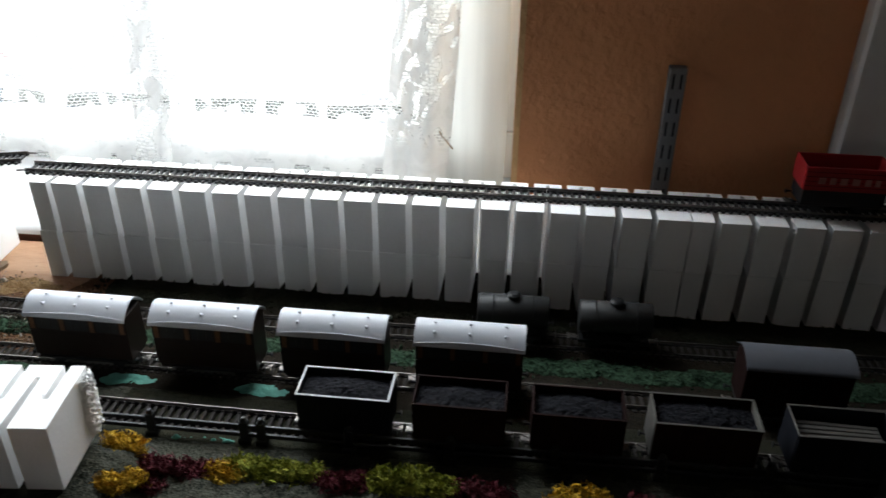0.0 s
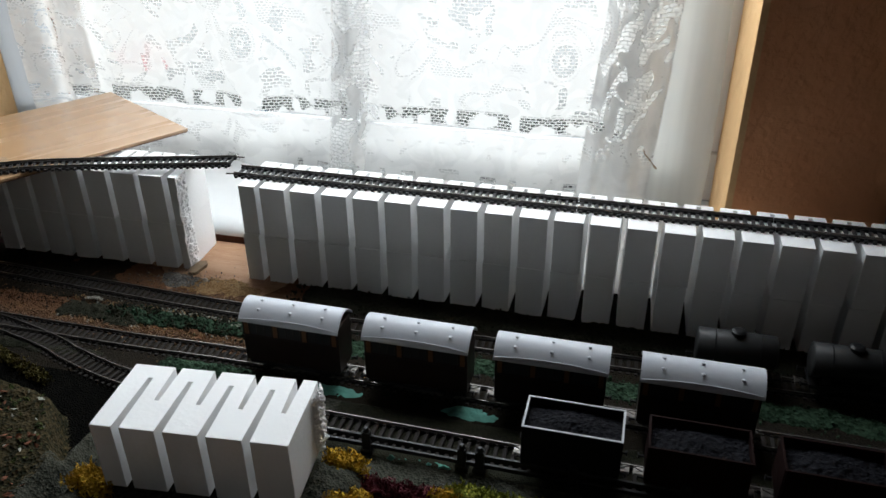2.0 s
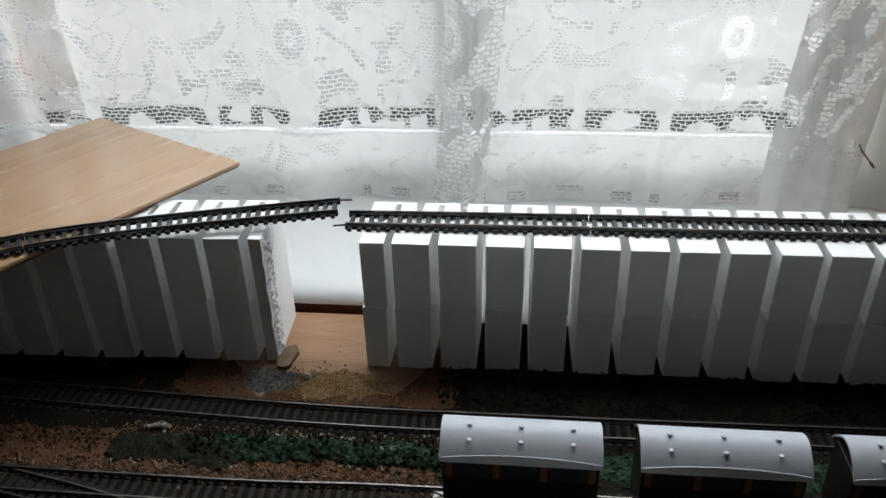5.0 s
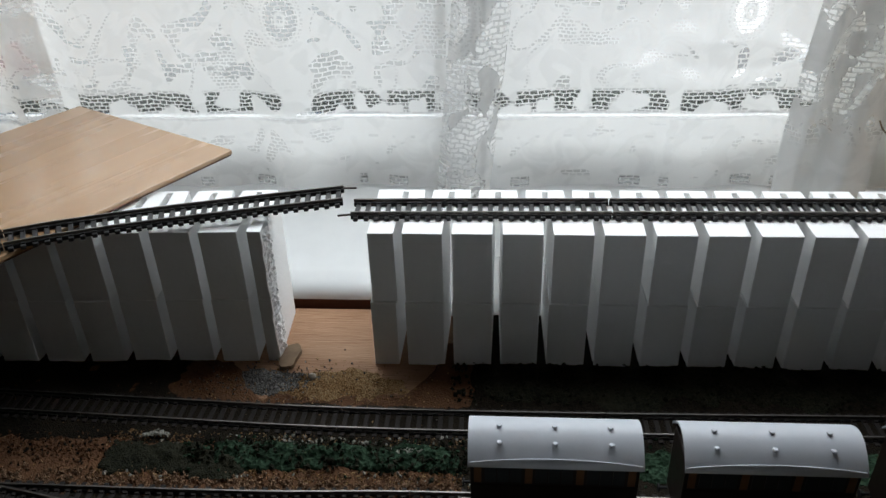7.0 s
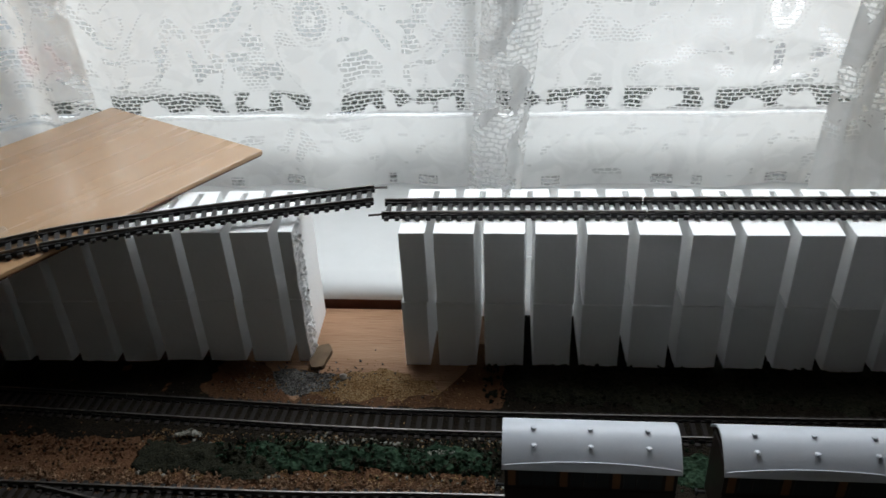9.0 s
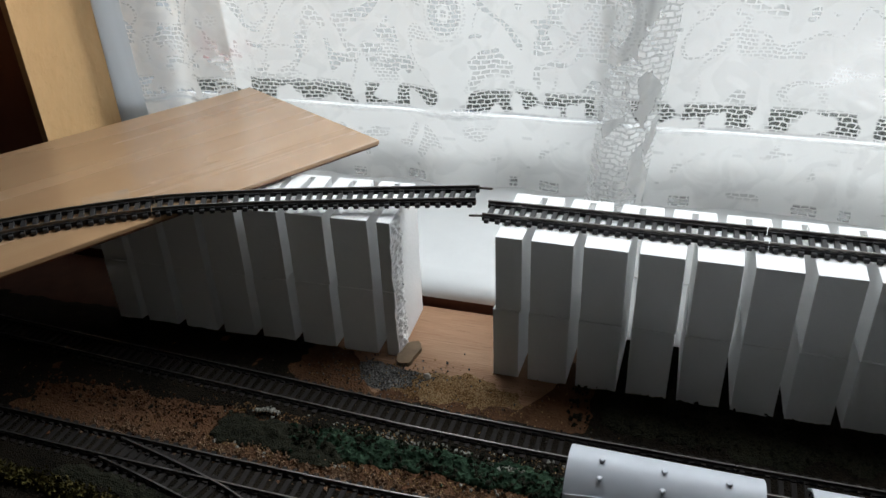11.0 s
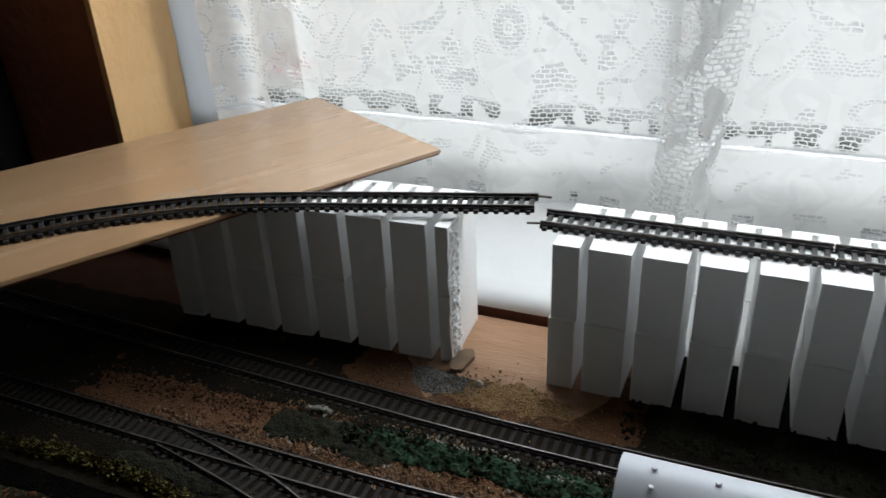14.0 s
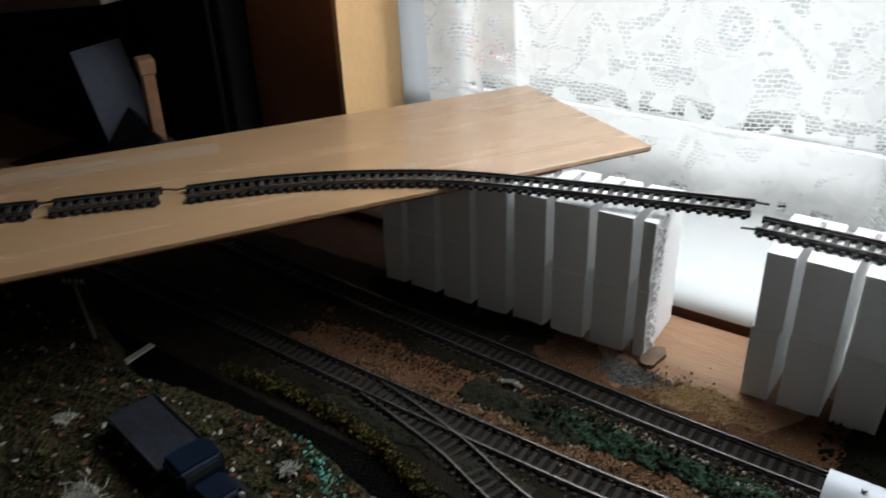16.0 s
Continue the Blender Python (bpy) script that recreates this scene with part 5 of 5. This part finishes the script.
# ---- loose crumbs of scenery about the tracks ----
def crumble(name, mat, count, place, size, label, category, seed):
    """Many small irregular lumps, as one heap of stuff."""
    rnd = random.Random(seed)
    bm = bmesh.new()
    for _ in range(count):
        x, y, z = place(rnd)
        s = size * rnd.uniform(0.4, 1.5) ** 1.3
        q = Euler((rnd.uniform(0, 6.3), rnd.uniform(0, 6.3), rnd.uniform(0, 6.3))).to_matrix()
        p = [bm.verts.new(Vector((x, y, z + s * 0.3)) + q @ Vector(w) * s * rnd.uniform(0.6, 1.2)) for w in ((1, 0, 0), (-1, 0, 0), (0, 0.8, 0), (0, -0.8, 0), (0, 0, 0.6), (0, 0, -0.6))]
        for i, j, k in ((0, 2, 4), (2, 1, 4), (1, 3, 4), (3, 0, 4), (2, 0, 5), (1, 2, 5), (3, 1, 5), (0, 3, 5)):
            bm.faces.new((p[i], p[j], p[k]))
    return tagged(part(name, bm, mat, None), label, category, kind="stuff")


def along_turf(rnd):
    x = rnd.uniform(-0.57, -0.395)
    return x, 0.5470 + rnd.gauss(0, 0.0060) + 0.005 * rough(x, 0, 30, 3), 0.001 + abs(rnd.gauss(0.0015, 0.002))


def turf_rim(rnd):
    x = rnd.uniform(-0.62, -0.385)
    return x, 0.5470 + rnd.choice((-1, 1)) * rnd.uniform(0.010, 0.019) + 0.004 * rough(x, 0, 60, 7), 0.0012


def by_heap(rnd):
    return rnd.gauss(-0.486, 0.034), 0.609 + rnd.gauss(0, 0.013), 0.0010


def by_grit(rnd):
    return rnd.gauss(-0.526, 0.024), 0.616 + rnd.gauss(0, 0.009), 0.0010


def sand_rim(rnd):
    x = rnd.uniform(-0.76, -0.57)
    return x, 0.549 + rnd.gauss(0, 0.007), 0.0012


def teal_smear(rnd):
    x = rnd.gauss(-0.618, 0.014)
    y = 0.4095 - 0.5 * (x + 0.618) + rnd.gauss(0, 0.003)
    return x, min(y, plateau_edge(x) - 0.004), front_height(x, min(y, plateau_edge(x) - 0.004))


def plaster_ridge(rnd):
    x = rnd.choice((rnd.uniform(-0.520, -0.425), rnd.gauss(-0.432, 0.006), rnd.gauss(-0.592, 0.004)))
    return x, 0.5585 + 0.004 * rough(x, 0, 45, 9) + rnd.gauss(0, 0.0008) - (0.008 if -0.45 < x < -0.42 else 0), 0.004 + 0.002 * rough(x, 1, 60)


def by_siding(rnd):
    x = -0.40 - 0.30 * rnd.random() ** 1.4
    return x, 0.5245 + rnd.gauss(0, 0.0045) + 0.004 * rough(x, 0, 40, 2), 0.0012


def anywhere(rnd):
    return rnd.uniform(-0.95, -0.36), rnd.uniform(0.487, 0.612), 0.001


def by_blocks(rnd):
    x = rnd.uniform(-0.41, 0.55)
    return x, rnd.uniform(0.598, 0.640), 0.0012 + 0.001 * abs(rnd.gauss(0, 1))


def by_coaches(rnd):
    return rnd.uniform(-0.40, 0.55), 0.548 + rnd.gauss(0, 0.009), 0.001 + 0.002 * rnd.random()


crumble("turf_crumbs", TURF, 350, along_turf, 0.0014, "crumbling green turf foam on the strip", "turf", 31)
crumble("turf_crumbs", DARKTURF, 600, along_turf, 0.0019, "blackish green clumps on the turf strip", "turf", 32)
crumble("pale_crumbs", PALELEAF, 130, turf_rim, 0.0013, "pale plaster crumbs beside the turf strip", "crumbs", 33)
crumble("sandy_crumbs", PALESAND, 1500, turf_rim, 0.0008, "loose sawdust crumbs along the turf strip", "crumbs", 34)
crumble("sandy_crumbs", PALESAND, 1300, anywhere, 0.0006, "loose sawdust specks between the tracks", "crumbs", 35)
crumble("sandy_crumbs", PALESAND, 900, by_heap, 0.0007, "loose pale sawdust strewn round the heap", "crumbs", 42)
crumble("grit_crumbs", GRIT, 420, by_grit, 0.0008, "loose grey grit grains on the wood", "grit", 43)
crumble("sandy_crumbs", SAND, 900, sand_rim, 0.0011, "reddish brown crumbs along the edge of the sand", "crumbs", 44)
crumble("earth_crumbs", EARTH, 220, sand_rim, 0.0012, "dark crumbs along the edge of the sand", "crumbs", 45)
crumble("teal_crumbs", TEALP, 110, teal_smear, 0.0014, "teal painted plaster crumbs on the plateau", "plaster", 41)
crumble("plaster_crumbs", PALELEAF, 240, plaster_ridge, 0.0012, "broken pale plaster edge of the turf strip", "plaster", 40)
crumble("sawdust_flakes", FLAKE, 1500, by_siding, 0.0015, "pale reddish sawdust flakes along the siding", "sawdust", 39)
crumble("earth_crumbs", EARTH, 350, anywhere, 0.0008, "dark earth crumbs between the tracks", "crumbs", 36)
crumble("turf_crumbs", DARKTURF, 2600, by_blocks, 0.0017, "dark green clumps in front of the foam blocks", "turf", 37)
crumble("turf_crumbs", TURF, 1700, by_coaches, 0.0015, "green turf clumps behind the coaches", "turf", 38)

# ---- behind the plank: dark panel, model house and loose parts ----
# added panel; its near-black colour stands in for the unlit corner
corner_panel = whole("dark_corner_panel", "tall near-black panel standing in for the unlit corner", "cabinet", pose(-0.999, 0.73, -0.75))
part("body", box(-0.46, 0.0, -0.03, 0.004, 0, 2.2, 0.002), UNLIT, corner_panel)
part("door", box(-0.44, -0.012, -0.036, -0.030, 0.05, 2.15, 0.002), UNLIT, corner_panel)

hx, hy = -1.072, 0.642
house = whole("model_house", "small model house with dark slate roof and red gable", "model house", pose(hx, hy, 0.0, 0, 0, -22) @ Matrix.Scale(1.22, 4))
part("wall", prism([(-0.05, -0.024), (0.05, -0.024), (0.05, 0.024), (-0.05, 0.024)], 0, 0.034), BRICKRED, house, "dark red brick walls")
part("roof", loft([(-0.028, 0.030), (0, 0.060), (0.028, 0.030), (0.028, 0.033), (0, 0.064), (-0.028, 0.033)], -0.052, 0.052), SLATE, house, "dark slate roof")
for s in (-1, 1):
    part("gable", loft([(-0.024, 0.034), (0, 0.0595), (0.024, 0.034)], s * 0.048 - 0.001, s * 0.048 + 0.001), BRICKRED, house, "red gable end")
bm = box(-0.005, 0.005, -0.005, 0.005, 0.052, 0.115, 0.001)
box(-0.0065, 0.0065, -0.0065, 0.0065, 0.112, 0.124, 0.001, bm=bm)
part("chimney", bm, CHIMNEY, house, "tall pale wooden chimney", pose(0.018, 0.004, 0, 0, 6, 0))
side, fall = Vector((0.020, 0.045, 0.007)).normalized(), Vector((0.043, 0.031, -0.088)).normalized()
fall = (fall - side * fall.dot(side)).normalized()
m = Matrix((side, fall, side.cross(fall))).transposed().to_4x4()
m.translation = Vector((-1.140, 0.660, 0.090))
slab = part("leaning_sheet", box(-0.026, 0.026, -0.055, 0.055, -0.001, 0.001, 0.0003), SHEETGREY, None, "", m)
tagged(slab, "grey plastic sheet leaning against the model house", "sheet")

# ---- by the window on the right ----
up_at = pose(0.1395, 0.7335, 0)
upr = whole("shelf_upright", "grey slotted steel shelving upright screwed to the wall", "shelf upright", up_at)
part("channel", box(-0.008, 0.008, -0.010, 0.0, 0.0, 0.216, 0.0008), BRACKET, upr)
for k in range(9):
    for x in (-0.0035, 0.0035):
        part("slot", box(x - 0.0011, x + 0.0011, -0.0104, -0.0099, 0.012 + 0.023 * k, 0.026 + 0.023 * k), BEDGREY, upr)
structure("door_frame", box(0.290, 0.352, 0.712, WALL, -0.75, 1.35, 0.003), UPVC, "white painted door frame strip on the wall", "door frame")


# ---- lace curtains ----
def lace_panel(x0, x1, z0, z1, y, folds, label, stretch=1.0, nx=160, nz=40, uv0=0.0, lean=0.0, mat=None):
    """A hanging net with folds; its pattern keeps its size along the cloth."""
    bm = bmesh.new()
    layer = bm.loops.layers.uv.new("uv")
    xs = np.linspace(x0, x1, nx)
    rows, run = [], {}
    for j, z in enumerate(np.linspace(z0, z1, nz)):
        row, s, last = [], uv0, None
        for x in xs:
            v = bm.verts.new((x + 0.004 * rough(z, x, 5, 2) + lean * (z - 0.2), y + folds(x, z), z + (0.001 * math.sin(x * 60) * (1 - (z - z0) / (z1 - z0)) ** 8)))
            if last is not None:
                s += math.hypot(v.co.x - last.co.x, v.co.y - last.co.y) * stretch
            run[v] = (s, z - z0)
            last = v
            row.append(v)
        rows.append(row)
    for a, b in zip(rows, rows[1:]):
        for i in range(nx - 1):
            f = bm.faces.new((a[i], a[i + 1], b[i + 1], b[i]))
            for lp in f.loops:
                lp[layer].uv = run[lp.vert]
    ob = part("lace_curtain", bm, mat or LACE, None, label, None, True)
    return tagged(ob, label, "curtain", "lace curtains")


soft_folds = lambda x, z: 0.004 * math.sin(x * 38 + 0.6) + 0.003 * math.sin(x * 71 + z * 3) + 0.004 * rough(x, z, 7, 4)
gather = lambda x, z: 0.013 * math.sin(x * 150) + 0.006 * math.sin(x * 83 + z * 4) + 0.003 * rough(x, z, 12, 3)
lace_panel(-0.795, -0.425, 0.0235, 0.66, 0.862, soft_folds, "white floral lace net curtain hanging in the window", 1.0, 150, 50, 0.135)
lace_panel(-0.435, -0.09, 0.0235, 0.66, 0.864, lambda x, z: 0.7 * soft_folds(x, z), "white lace net curtain hanging in the window, mostly plain", 1.0, 120, 50, 0.388, mat=SPARSE)
lace_panel(-0.856, -0.760, 0.024, 0.66, 0.845, lambda x, z: 0.006 * math.sin(x * 105) + 0.003 * math.sin(x * 61 + z * 4) + 0.003 * rough(x, z, 12, 3), "gathered edge of a white lace curtain", 1.0, 140, 40, 1.395, mat=GATHERED)
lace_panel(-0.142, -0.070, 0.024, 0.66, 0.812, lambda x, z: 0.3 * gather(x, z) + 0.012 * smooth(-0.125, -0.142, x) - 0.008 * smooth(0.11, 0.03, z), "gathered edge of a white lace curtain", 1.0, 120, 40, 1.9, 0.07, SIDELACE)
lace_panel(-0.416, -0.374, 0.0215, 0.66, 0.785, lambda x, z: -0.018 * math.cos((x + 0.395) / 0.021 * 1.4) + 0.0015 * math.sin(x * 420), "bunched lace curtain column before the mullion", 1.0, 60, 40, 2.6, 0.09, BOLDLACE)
# added sheet in place of the jamb, translucent so that it looks daylit
lace_panel(XL + 0.004, -0.835, 0.024, 0.66, 0.876, lambda x, z: 0.0015 * rough(x, z, 9, 5), "plain translucent strip between lace curtain and reveal", 1.0, 40, 20, mat=JAMBSHEET)
lace_panel(-0.115, XR - 0.014, 0.024, 0.66, 0.868, lambda x, z: 0.002 * math.sin(x * 120) - 0.008 * smooth(-0.07, -0.02, x), "plain translucent strip between lace curtain and reveal", 1.0, 40, 20, mat=PALEVOILE)

# a dry twig caught in the curtain
rnd = random.Random(2)
bm = tube([Vector((0, 0, 0)), Vector((0.003, -0.001, -0.006)), Vector((0.007, 0, -0.010)), Vector((0.012, -0.001, -0.016)), Vector((0.0145, -0.001, -0.0195))], 0.0007, 5)
rod((0.0125, -0.001, -0.0165), (0.0155, -0.001, -0.0200), 0.0013, 6, 0.0008, bm=bm)
twig = part("dry_twig", bm, BARK, None, "", pose(-0.088, 0.803, 0.112))
tagged(twig, "small dry brown twig caught in the lace curtain", "twig")

# end of a board on the shelf in the dark corner
board = part("shelf_board", box(-0.16, 0.16, -0.06, 0.06, -0.006, 0.006, 0.001), SHELF, None, "", pose(-1.203, 0.628, 0.193, 0, -6, 12))
tagged(board, "pinkish grey board fixed to the dark panel", "board")


# ---- sleepers of every track section ----
def lay_sleepers(ob, local, mesh):
    total = length(local)
    count = max(2, round(total / PITCH))
    for k in range(count):
        bit = cut(local, 0, max(0.0005, total * (k + 0.5) / count))
        p, d = bit[-1], (bit[-1] - bit[-2]).normalized()
        s = new("sleeper", mesh)
        s.parent = ob
        s.matrix_basis = Matrix.Translation(p) @ d.to_track_quat("X", "Z").to_matrix().to_4x4()


for ob, local, mesh in pending_sleepers:
    lay_sleepers(ob, local, mesh)
